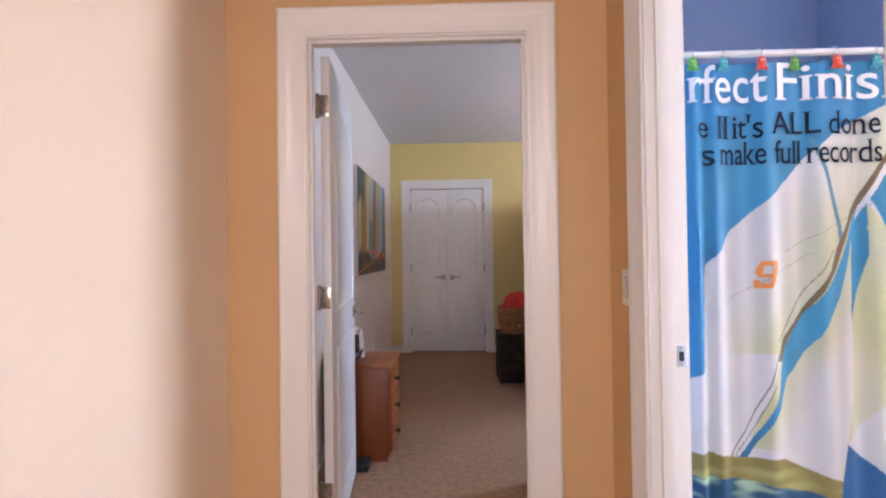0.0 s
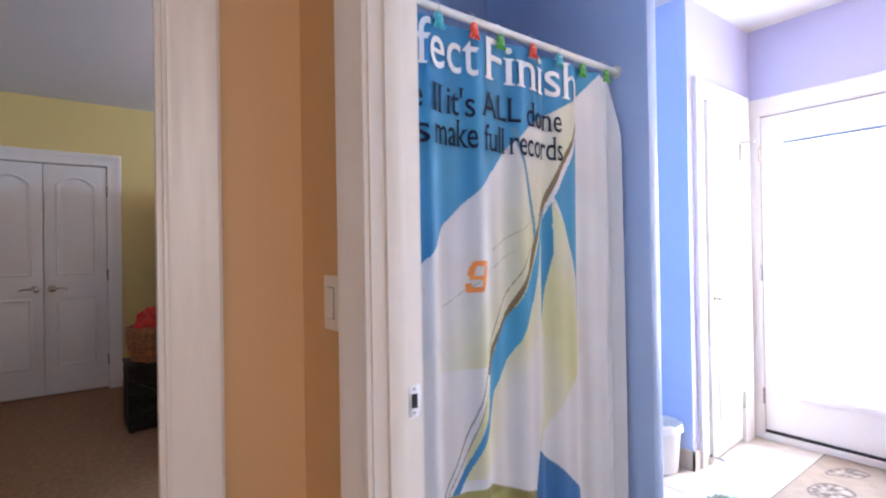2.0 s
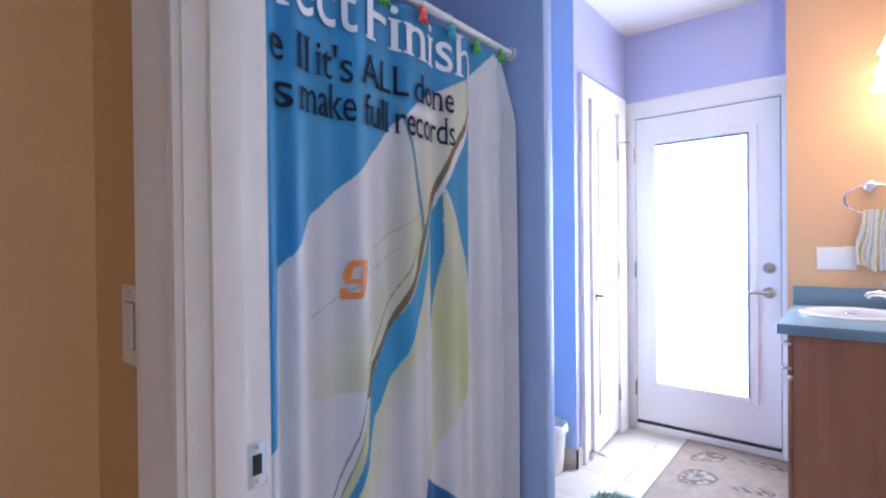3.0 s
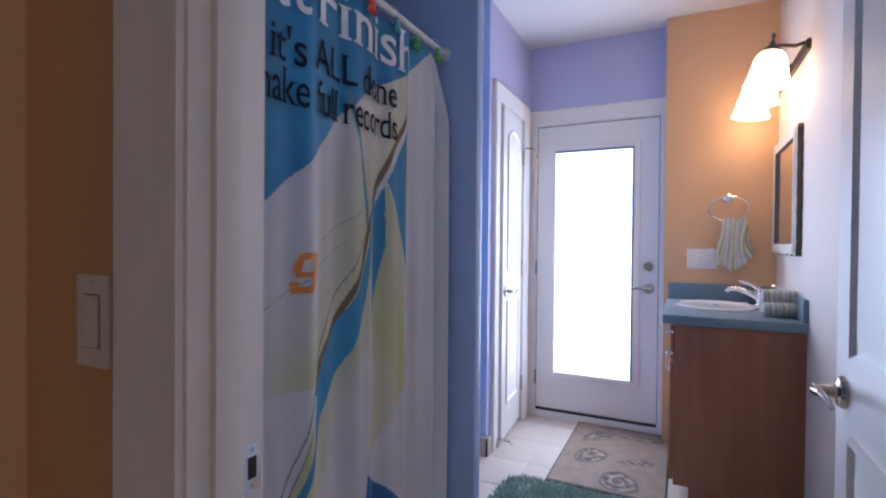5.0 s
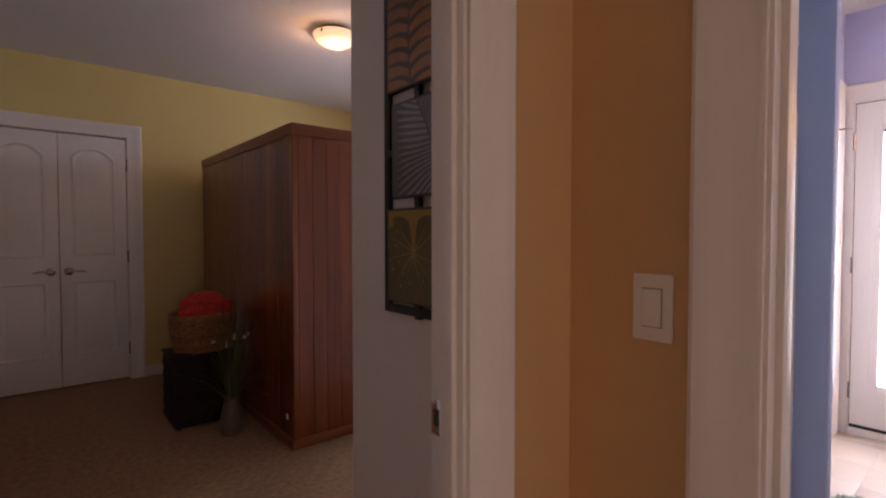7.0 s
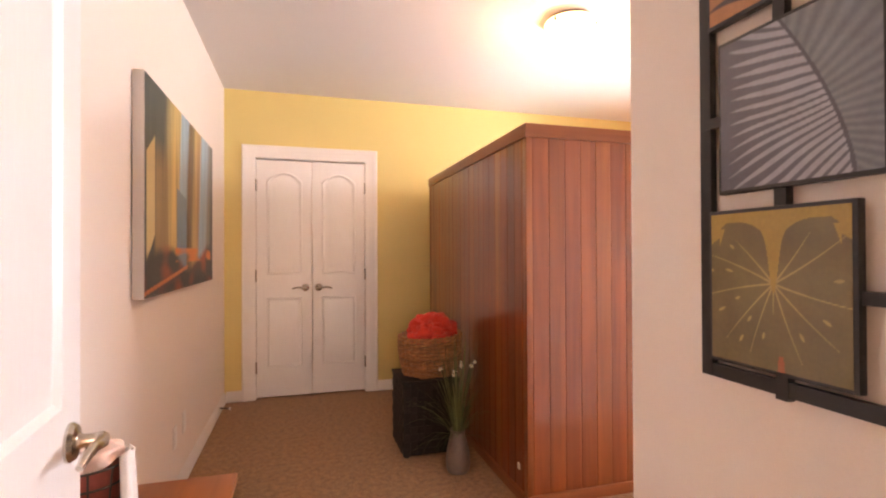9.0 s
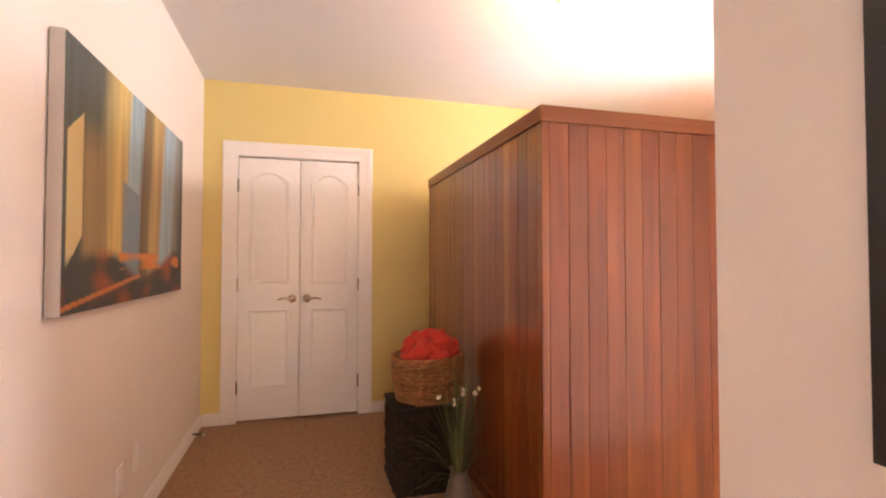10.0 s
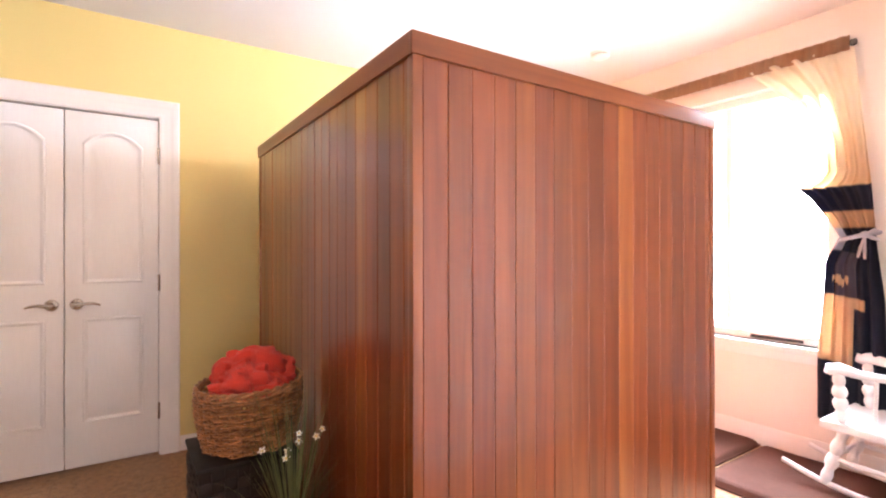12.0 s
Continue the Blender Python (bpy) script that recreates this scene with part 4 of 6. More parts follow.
# ---- bedroom: painting ----
def painting_colour(u, v):
    """Tall veils of ochre and grey-blue light over a dark and orange ground. u: along, v: up."""
    slate, ochre, sky_blue, umber = (0.05, 0.065, 0.06), (0.50, 0.36, 0.13), (0.24, 0.38, 0.46), (0.14, 0.085, 0.035)
    wob = 0.02 * noise.noise((v * 2.0, u * 3, 1))
    p = u + wob + 0.07 * (1 - v)
    stops = [(0.0, slate), (0.20, slate), (0.26, (0.30, 0.24, 0.11)), (0.33, ochre), (0.40, (0.46, 0.35, 0.15)), (0.425, sky_blue), (0.52, (0.22, 0.33, 0.40)), (0.55, umber), (0.61, (0.16, 0.12, 0.06)), (0.64, (0.44, 0.30, 0.12)), (0.72, (0.36, 0.22, 0.09)), (0.76, sky_blue), (0.86, (0.25, 0.34, 0.40)), (0.92, (0.20, 0.20, 0.17)), (1.0, (0.09, 0.10, 0.09))]
    for (a, ca), (b, cb) in zip(stops, stops[1:]):
        if a <= p <= b:
            c = mixed(ca, cb, (p - a) / (b - a))
            break
    else:
        c = slate
    st = 1 + 0.3 * noise.noise((u * 46, v * 1.1, 0)) + 0.22 * noise.noise((u * 120, v * 2.0, 4))
    c = tuple(x * st for x in c)
    if 0.08 < u < 0.25 and v < 0.76:
        c = mixed(c, tuple(x * st for x in (0.28, 0.19, 0.085)), min((u - 0.08) / 0.03, (0.25 - u) / 0.03, (0.76 - v) / 0.2, 0.8))
    if 0.018 < u < 0.096 and 0.165 + (u - 0.02) * 1.6 < v < 0.66 + (u - 0.02) * 1.2:
        c = mixed(c, (0.60, 0.48, 0.24), 0.85)
    if 0.345 < u < 0.48 and v < 0.56 - (u - 0.34) * 0.3:
        c = mixed(c, (0.12, 0.19, 0.25), 0.85)
    g = 0.20 + 0.06 * noise.noise((u * 5, 2, 0)) + 0.05 * math.sin(u * 9)
    if v < g:
        d = (0.035, 0.04, 0.04)
        n = noise.noise((u * 7, v * 9, 7))
        d = mixed(d, (0.30, 0.065, 0.02), 0.12 + n * 1.6)
        c = mixed(c, d, (g - v) / 0.05)
    n = noise.noise((u * 6 + 2, v * 16, 3))
    if 0.15 < v < 0.23 and 0.32 < u < 0.95 and n > -0.02:
        c = mixed(c, (0.55, 0.17, 0.035), 0.3 + n * 2.2)
    if abs(v - 0.02 - u * 0.20) < 0.010 and u < 0.5:
        c = mixed(c, (0.55, 0.17, 0.05), 0.8)
    return tuple(max(x * 1.2, 0.008) for x in c)


PA = thing("painting", (-0.78, 4.6075, 1.503), "large abstract canvas in ochre, slate and orange on the wall", "painting")
part("canvas", boxed((0.004, -0.735, -0.438), (0.044, 0.735, 0.438), 0.002), M_CANVAS, PA, "white-edged stretched canvas")
part("image", sheet(260, 150, lambda u, v: (0.0452, -0.733 + 1.466 * u, -0.436 + 0.872 * v), painting_colour), None, PA).data.materials.append(M_TAPESTRY)

# ---- bedroom: leaf prints ----
AR = thing("leaf_print_frame", (0.632, 2.392, 1.50), "black metal frame with three tropical leaf prints on the wall", "wall art")
for lo, hi in (((-0.022, 0.160, -0.505), (-0.006, 0.186, 0.505)), ((-0.022, -0.186, -0.505), (-0.006, -0.160, 0.505)), ((-0.022, -0.16, -0.505), (-0.006, 0.16, -0.479)), ((-0.022, -0.16, 0.479), (-0.006, 0.16, 0.505))):
    part("frame_bar", boxed(lo, hi, 0.002), M_BLACK, AR)


VEINS = ((156, 0.62), (133, 0.40), (186, 0.62), (221, 0.55), (27, 0.6), (48, 0.4), (-17, 0.6), (-45, 0.55), (-72, 0.5), (268, 0.22), (244, 0.5))
SLITS = ((168, 0.36, 0.07), (172, 0.52, 0.06), (201, 0.30, 0.05), (205, 0.46, 0.07), (232, 0.30, 0.06), (236, 0.45, 0.06), (257, 0.34, 0.05), (-58, 0.36, 0.06), (-30, 0.40, 0.06), (5, 0.42, 0.06), (144, 0.40, 0.05))


def leaf_print(kind):
    def colour(u, v):
        grain = 1 + 0.12 * noise.noise((u * 9, v * 9, 5)) + 0.08 * noise.noise((u * 40, v * 40, 6))
        if kind == 1:
            # grey palm frond: narrow blades from a slanting spine, pointed at their tips
            spine = 0.86 - 0.42 * v ** 1.5
            back, pale = (0.085, 0.09, 0.115), (0.27, 0.28, 0.33)
            d = spine - u
            if d < 0:
                d = -d
                s = math.sin(math.atan2(v - 0.35, 0.45 + d) * 74)
                c = mixed((0.10, 0.12, 0.14), (0.15, 0.17, 0.19), 0.5 + 0.5 * s)
            else:
                s = math.sin(math.atan2(v - 0.58 + 0.05 * noise.noise((u * 2, v * 3, 1)), 1.35 - u) * 96)
                reach = d / max(spine - 0.07 - 0.05 * noise.noise((v * 30, 1, 1)), 0.1)
                edge = -0.55 + 1.5 * reach ** 2
                c = mixed(back, pale, (s - edge) * 3.0) if reach < 1 else back
            if d < 0.012:
                c = (0.06, 0.065, 0.08)
            return tuple(x * grain for x in c)
        if kind == 0:
            # lobed leaf in olive on gold with fine pale veins and slits
            x, y = u - 0.51, v - 0.54
            a, r = math.degrees(math.atan2(y, x)), math.hypot(x, y)
            h = abs(x)
            top = 0.94 - 0.36 * math.exp(-(h / 0.045) ** 2) - 0.10 * math.exp(-(h / 0.14) ** 2)
            if h > 0.43:
                top = 0.84 - (h - 0.43) * 0.6
            elif h > 0.37:
                top = 0.94 - 2.6 * (h - 0.37) * (1 if v < 0.90 else 0.3)
            c = (0.33, 0.215, 0.04)
            if v < top:
                c = mixed((0.115, 0.085, 0.028), (0.155, 0.115, 0.036), 0.5 + noise.noise((u * 3, v * 3, 1)) + 0.4 * (v - 0.4))
                for va, length in VEINS:
                    w = math.radians((a - va - 9 * r + 180) % 360 - 180)
                    if abs(w) < 1.2 and r < length:
                        c = mixed(c, (0.36, 0.27, 0.09), 1.25 - abs(math.sin(w)) * r / (0.0065 * (1.25 - r / length)))
                for sa, sr, length in SLITS:
                    w = math.radians((a - sa + 180) % 360 - 180)
                    e = (r - sr) / length * 2
                    if abs(w) < 1 and abs(e) < 1:
                        c = mixed(c, (0.34, 0.25, 0.08), 1.4 - abs(w) * r / (0.010 * (1 - e * e) + 0.001))
            if v < 0.10 and abs(u - 0.56) < 0.028 * (1 - v * 4):
                c = (0.30, 0.08, 0.02)
            return tuple(x * grain for x in c)
        # orange fern: dark curved leaflets thinning outward
        d = u - 0.42 - 0.18 * (v - 0.5) ** 2
        h = abs(d)
        s = math.sin((v * 6.5 - h * 3.2 + 5.0 * h * h) * 2 * math.pi + (1.2 if d > 0 else 0))
        c = (0.37, 0.135, 0.034)
        if h < 0.5:
            c = mixed(c, (0.055, 0.028, 0.014), (s - (-0.1 + 2.0 * h)) * 3.0)
        if h < 0.014:
            c = (0.05, 0.026, 0.014)
        c = mixed(c, (0.10, 0.045, 0.016), max(v - 0.6, 0) * 1.2)
        return tuple(x * grain for x in c)
    return colour


for kind, (y0, y1, z0, z1) in enumerate(((-0.108, 0.157, -0.47, -0.185), (-0.150, 0.133, -0.155, 0.13), (-0.108, 0.157, 0.165, 0.455))):
    pn = part("print", boxed((-0.030, y0, z0), (-0.014, y1, z1), 0.002), M_BLACK, AR, "leaf print behind glass in a thin black edge")
    me = sheet(150, 150, lambda u, v: (-0.0312, y1 - 0.007 + (y0 - y1 + 0.014) * u, z0 + 0.007 + (z1 - z0 - 0.014) * v), leaf_print(kind))
    part("image", me, None, pn).data.materials.append(M_GLAZED)
for z in (-0.17, 0.147, -0.487, 0.467):
    part("tie", boxed((-0.024, 0.004, z - 0.024), (-0.008, 0.026, z + 0.024)), M_BLACK, AR)
for y, z in ((0.147, -0.012), (-0.155, -0.012), (-0.134, -0.33), (-0.134, 0.31)):
    part("tie", boxed((-0.024, y - 0.028, z - 0.01), (-0.008, y + 0.028, z + 0.01)), M_BLACK, AR)

# ---- bedroom: ceiling lamp, smoke alarm, outlets ----
CL = thing("ceiling_light", (1.37, 4.33, H_BED), "lit frosted glass dome lamp on the ceiling", "ceiling lamp")
part("base_pan", lathe(bmesh.new(), [(0, 0), (0.122, 0), (0.142, -0.02), (0.142, -0.024), (0, -0.026)], seg=36), M_NICKEL, CL)
part("shade", lathe(bmesh.new(), [(0.146, -0.024), (0.150, -0.030), (0.143, -0.045), (0.122, -0.068), (0.086, -0.088), (0.04, -0.098), (0, -0.10)], seg=48), M_DOME, CL, "glowing frosted glass dome")
for k in range(3):
    a = radians(205 + 120 * k)
    part("finial", lathe(bmesh.new(), [(0, -0.016), (0.007, -0.013), (0.008, -0.004), (0.004, 0.008), (0, 0.014)], (0.146 * math.cos(a), 0.146 * math.sin(a), -0.036), 12), M_BRONZE, CL)
SM = thing("smoke_alarm", (3.0, 4.985, H_BED), "round white smoke alarm on the ceiling", "smoke alarm")
part("base", lathe(bmesh.new(), [(0, 0), (0.066, 0), (0.066, -0.012), (0, -0.012)], seg=32), M_PLASTIC, SM)
part("cover", lathe(bmesh.new(), [(0.060, -0.012), (0.060, -0.022), (0.052, -0.034), (0.03, -0.038), (0, -0.039)], seg=32), M_PLASTIC, SM)
part("vent_ring", lathe(bmesh.new(), [(0.0605, -0.013), (0.0615, -0.016), (0.0605, -0.019)], seg=32), M_GROUT, SM)
for y, z in ((4.73, 0.326), (4.53, 0.31)):
    o = thing("wall_outlet", (-0.78, y, z), "white wall outlet low on the cream wall", "outlet", "outlets by the painting")
    part("plate", boxed((0.0, -0.035, -0.057), (0.005, 0.035, 0.057), 0.002), M_PLASTIC, o)
    for dz in (-0.02, 0.02):
        part("socket", boxed((0.0045, -0.016, dz - 0.013), (0.0075, 0.016, dz + 0.013), 0.002), M_PLASTIC, o)
ws = thing("wall_stop", (-0.766, 5.86, 0.05), "small spring door stop on the baseboard", "door stop")
part("spring", tube(bmesh.new(), [(0, 0, 0), (0.03, -0.004, 0), (0.065, -0.008, -0.004)], 0.006, 8), M_BRONZE, ws)
part("tip", tube(bmesh.new(), [(0.065, -0.008, -0.004), (0.078, -0.009, -0.006)], 0.009, 10), M_PLASTIC, ws)

# ---- bedroom: chest of drawers and what stands on it ----
CH = thing("chest_of_drawers", (-0.556, 3.165, 0), "small orange-stained pine chest of drawers against the wall", "chest of drawers")
part("carcass", boxed((-0.20, -0.20, 0.03), (0.175, 0.20, 0.551), 0.003), M_PINE_V, CH)
part("top", boxed((-0.213, -0.218, 0.551), (0.208, 0.218, 0.574), 0.005), M_PINE, CH, "stained pine top with an eased edge")
part("plinth", boxed((-0.19, -0.195, 0.0), (0.165, 0.195, 0.035)), M_PINE, CH)
for z0, z1 in ((0.055, 0.205), (0.215, 0.365), (0.375, 0.536)):
    d = part("drawer", boxed((0.176, -0.188, z0), (0.193, 0.188, z1), 0.004), M_PINE, CH)
    part("knob", lathe(bmesh.new(), [(0, 0), (0.008, 0), (0.007, 0.012), (0.016, 0.02), (0.017, 0.026), (0.01, 0.031), (0, 0.032)], seg=16, m=pose(0.193, -0.04, (z0 + z1) / 2, 0, 90, 0)), M_BLACK, d, "black round knob")

BO = thing("glass_bowl", (-0.64, 3.035, 0.574), "blue-tinted glass bowl on the chest", "bowl")
part("bowl", lathe(bmesh.new(), [(0, 0), (0.045, 0), (0.05, 0.006), (0.085, 0.04), (0.10, 0.075), (0.096, 0.076), (0.08, 0.042), (0.045, 0.010), (0, 0.009)], seg=36), M_BOWL, BO)
part("filling", lathe(bmesh.new(), [(0, 0.012), (0.044, 0.012), (0.076, 0.043), (0.04, 0.058), (0, 0.06)], seg=24), M_WRAP, BO)
GB = thing("gift_basket", (-0.672, 3.20, 0.574), "wire gift basket with pink tissue and white cloth on the chest", "basket")
for z, r in ((0.004, 0.062), (0.05, 0.070), (0.10, 0.078), (0.145, 0.084)):
    part("wire_ring", tube(bmesh.new(), [(r * math.cos(a), r * math.sin(a), z) for a in (2 * math.pi * k / 40 for k in range(41))], 0.003, 6, cap=False), M_BRONZE, GB)
for k in range(10):
    a = 2 * math.pi * k / 10
    part("wire_rib", tube(bmesh.new(), [((0.062 + 0.022 * s) * math.cos(a), (0.062 + 0.022 * s) * math.sin(a), 0.004 + 0.141 * s) for s in (0, 0.5, 1)], 0.0026, 6), M_BRONZE, GB)


def tissue(u, v):
    a = 2 * math.pi * u
    r = 0.080 * math.cos(v * math.pi / 2) ** 0.7
    n = 1 + 0.16 * noise.noise((math.cos(a) * 1.6, math.sin(a) * 1.6, v * 3)) + 0.04 * math.sin(a * 7 + v * 6)
    x, y = r * n * math.cos(a), r * n * math.sin(a)
    return (x, y, 0.140 + 0.042 * math.sin(v * math.pi / 2) + 0.22 * max(x, -0.05) + 0.006 * noise.noise((x * 50, y * 50, 3)))


part("tissue", sheet(48, 18, tissue), None, GB, "crumpled pale pink tissue").data.materials.append(M_WRAP)
part("wrapped_parcel", lathe(bmesh.new(), [(0, 0.006), (0.055, 0.006), (0.060, 0.02), (0.068, 0.09), (0.074, 0.142), (0, 0.146)], seg=28), M_REDWRAP, GB, "red paper filling")


def drape(u, v):
    a = -0.45 + 1.1 * u
    r = 0.086 + 0.010 * math.sin(u * 9) + 0.01 * v
    return (r * math.cos(a) + 0.01 * v, r * math.sin(a) - 0.04 * v, 0.165 - 0.155 * v + 0.012 * math.sin(u * 6))


cl = part("cloth", sheet(30, 30, drape), None, GB, "white cloth hanging over the rim")
cl.data.materials.append(M_CLOTHWHITE)
so = cl.modifiers.new("thickness", "SOLIDIFY")
so.thickness = 0.004

SHOE = thing("door_wedge", (-0.52, 2.88, 0), "small black rubber object on the carpet by the chest", "door wedge")
part("body", boxed((-0.04, -0.06, 0.0), (0.04, 0.06, 0.045), 0.014), M_RUBBER, SHOE)
BAG = thing("umbrella", (-0.66, 2.20, 0), "closed black umbrella leaning behind the open door", "umbrella")
part("canopy", tube(bmesh.new(), [(0, 0, 0.08), (-0.012, 0.0, 0.2), (-0.03, 0.0, 0.45), (-0.055, 0.0, 0.66)], [0.008, 0.026, 0.032, 0.014], 12), M_BLACK, BAG)
part("shaft", tube(bmesh.new(), [(0.008, 0, 0.0), (0, 0, 0.08), (-0.062, 0, 0.74)], 0.005, 8), M_NICKEL, BAG)
part("strap", tube(bmesh.new(), [(-0.022 + 0.034 * math.cos(a), 0.034 * math.sin(a), 0.42) for a in (2 * math.pi * k / 16 for k in range(17))], 0.005, 6, cap=False), M_RUBBER, BAG)

# ---- bedroom: drape, floor mats, rocking chair ----
DR = thing("window_drape", (3.53, 3.80, 0), "tied-back drape in cream, black and tan blocks on a rod", "curtain")
NAVY, TANC, CREAMC = (0.022, 0.026, 0.05), (0.58, 0.38, 0.23), (0.86, 0.79, 0.66)


def drape_edges(z):
    """The near and far edges of the drape at a height."""
    far = polyline(z, [(0.26, 0.10), (0.62, 0.10), (1.15, 0.06), (1.30, -0.02), (1.40, 0.03), (1.54, 0.12), (1.60, 0.18), (1.63, 0.12), (1.68, 0.08), (1.85, 0.10), (2.1, 0.20), (2.40, 0.50)])
    near = polyline(z, [(0.26, -0.22), (1.0, -0.20), (1.30, -0.17), (1.6, -0.15), (2.40, -0.07)])
    return near, far


def drape_place(u, v):
    z = 0.26 + 2.10 * v
    n, f = drape_edges(z)
    depth = 0.020 + 0.010 * math.sin(u * 5 + z * 2)
    return (depth * math.sin(u * 2 * math.pi * 5 + 0.6 * math.sin(z * 3) + 1.2 * noise.noise((u * 3, z * 1.5, 8))), n + (f - n) * u, z + (0.0 if z > 1.3 else 0.05 * (u - 0.5)))


def drape_colour(u, v):
    z = 0.26 + 2.10 * v
    if z > 1.60:
        return mixed(CREAMC, (0.70, 0.46, 0.22), (2.0 - z) / 0.4 * 0.7)
    if z > 1.46:
        return NAVY
    if z > 1.36:
        return TANC
    if z > 1.22:
        return NAVY if u < 0.8 else (0.4, 0.36, 0.38)
    if 0.55 < u < 0.86 and abs(z - 1.07 - 0.02 * noise.noise((u * 14, 0, 1))) < 0.018 + 0.03 * noise.noise((u * 9, z * 20, 3)):
        return TANC
    if z > 0.98:
        return NAVY if u < 0.45 or u > 0.8 else (0.09, 0.075, 0.10)
    if z > 0.92:
        return TANC if u > 0.3 else NAVY
    if z > 0.60:
        return TANC if u > 0.48 else NAVY
    return NAVY


d = part("panel", sheet(120, 180, drape_place, drape_colour), None, DR)
d.data.materials.append(M_DRAPE)
so = d.modifiers.new("thickness", "SOLIDIFY")
so.thickness = 0.002
part("tieback", tube(bmesh.new(), [(0.03 * math.cos(a) - 0.004, -0.095 + 0.085 * math.sin(a), 1.315 - 0.02 * math.sin(a)) for a in (2 * math.pi * k / 24 for k in range(25))], 0.013, 8, 1.0, cap=False), M_TIE, DR, "pale knotted tieback")
bm = lathe(bmesh.new(), [(0, -0.022), (0.018, -0.014), (0.024, 0.0), (0.018, 0.014), (0, 0.022)], (-0.04, -0.13, 1.322), 14, sx=0.6)
for dy, dz in ((-0.05, 0.03), (-0.06, -0.03), (0.03, -0.12), (0.0, -0.13)):
    tube(bm, [(-0.04, -0.13, 1.322), (-0.048, -0.13 + dy * 0.6, 1.322 + dz * 0.6), (-0.044, -0.13 + dy, 1.322 + dz)], [0.007, 0.013, 0.010], 8, 0.5)
part("bow", bm, M_TIE, DR, "bow knotted in the tieback")
part("rod", tube(bmesh.new(), [(0, -0.07, 2.375), (0, 1.36, 2.375)], 0.011, 12), M_BRONZE, DR)
for y in (-0.072, 1.362):
    part("finial", lathe(bmesh.new(), [(0, -0.02), (0.016, -0.014), (0.018, 0), (0.016, 0.014), (0, 0.02)], (0, y, 2.375), 16), M_BRONZE, DR)
for y in (-0.03, 1.32):
    part("bracket", boxed((-0.006, y - 0.008, 2.355), (0.07, y + 0.008, 2.37), 0.002), M_BRONZE, DR)


def header(u, v):
    y = -0.06 + 1.40 * u
    return (-0.016 + 0.006 * math.sin(u * 2 * math.pi * 26), y, 2.335 + 0.08 * v)


h = part("header", sheet(260, 6, header, lambda u, v: (0.50, 0.31, 0.19)), None, DR, "tan gathered header along the rod")
h.data.materials.append(M_DRAPE)
so = h.modifiers.new("thickness", "SOLIDIFY")
so.thickness = 0.003

for name, lo, hi in (("floor_mat", (2.80, 3.05, 0.0), (3.53, 4.19, 0.045)), ("floor_mat", (2.90, 4.22, 0.0), (3.57, 4.92, 0.045))):
    fm = thing(name, ((lo[0] + hi[0]) / 2, (lo[1] + hi[1]) / 2, 0), "brown padded vinyl mat lying on the carpet by the window", "floor mat", "mats under the window")
    w, dp = (hi[0] - lo[0]) / 2, (hi[1] - lo[1]) / 2

    def quilt(u, v, w=w, dp=dp):
        e = min(u, 1 - u, v, 1 - v)
        return ((2 * u - 1) * w, (2 * v - 1) * dp, 0.006 + 0.036 * min(e / 0.04, 1) ** 0.5 + 0.004 * noise.noise((u * 5, v * 5, w)))
    part("pad", sheet(50, 50, quilt), None, fm).data.materials.append(M_MAT)
    part("base", boxed((-w, -dp, 0.0), (w, dp, 0.0065)), M_RUBBER, fm)
    part("piping", tube(bmesh.new(), [(-w, -dp, 0.009), (w, -dp, 0.009), (w, dp, 0.009), (-w, dp, 0.009), (-w, -dp, 0.009)], 0.006, 6, cap=False), M_MAT, fm)


def turned(a, b, r, beads=3):
    """A turned spindle from a to b with beads and swells."""
    a, b = Vector(a), Vector(b)
    pts, rad = [], []
    n = 30
    for k in range(n + 1):
        s = k / n
        pts.append(a.lerp(b, s))
        rad.append(r * (0.62 + 0.38 * abs(math.sin(math.pi * beads * s)) ** 0.8) * (0.75 + 0.35 * math.sin(math.pi * s)))
    return tube(bmesh.new(), pts, rad, 14)


RC = thing("rocking_chair", (3.31, 3.50, 0.045), "white painted wooden rocking chair with turned posts, on a mat", "rocking chair")


def seat_place(u, v):
    x, y = (u - 0.5) * 0.44, (v - 0.5) * 0.47
    return (x * (1 + 0.06 * v), y, 0.365 - 0.018 * math.cos(math.pi * (u - 0.5)) * math.sin(math.pi * v) - 0.025 * (1 - v) + 0.0)


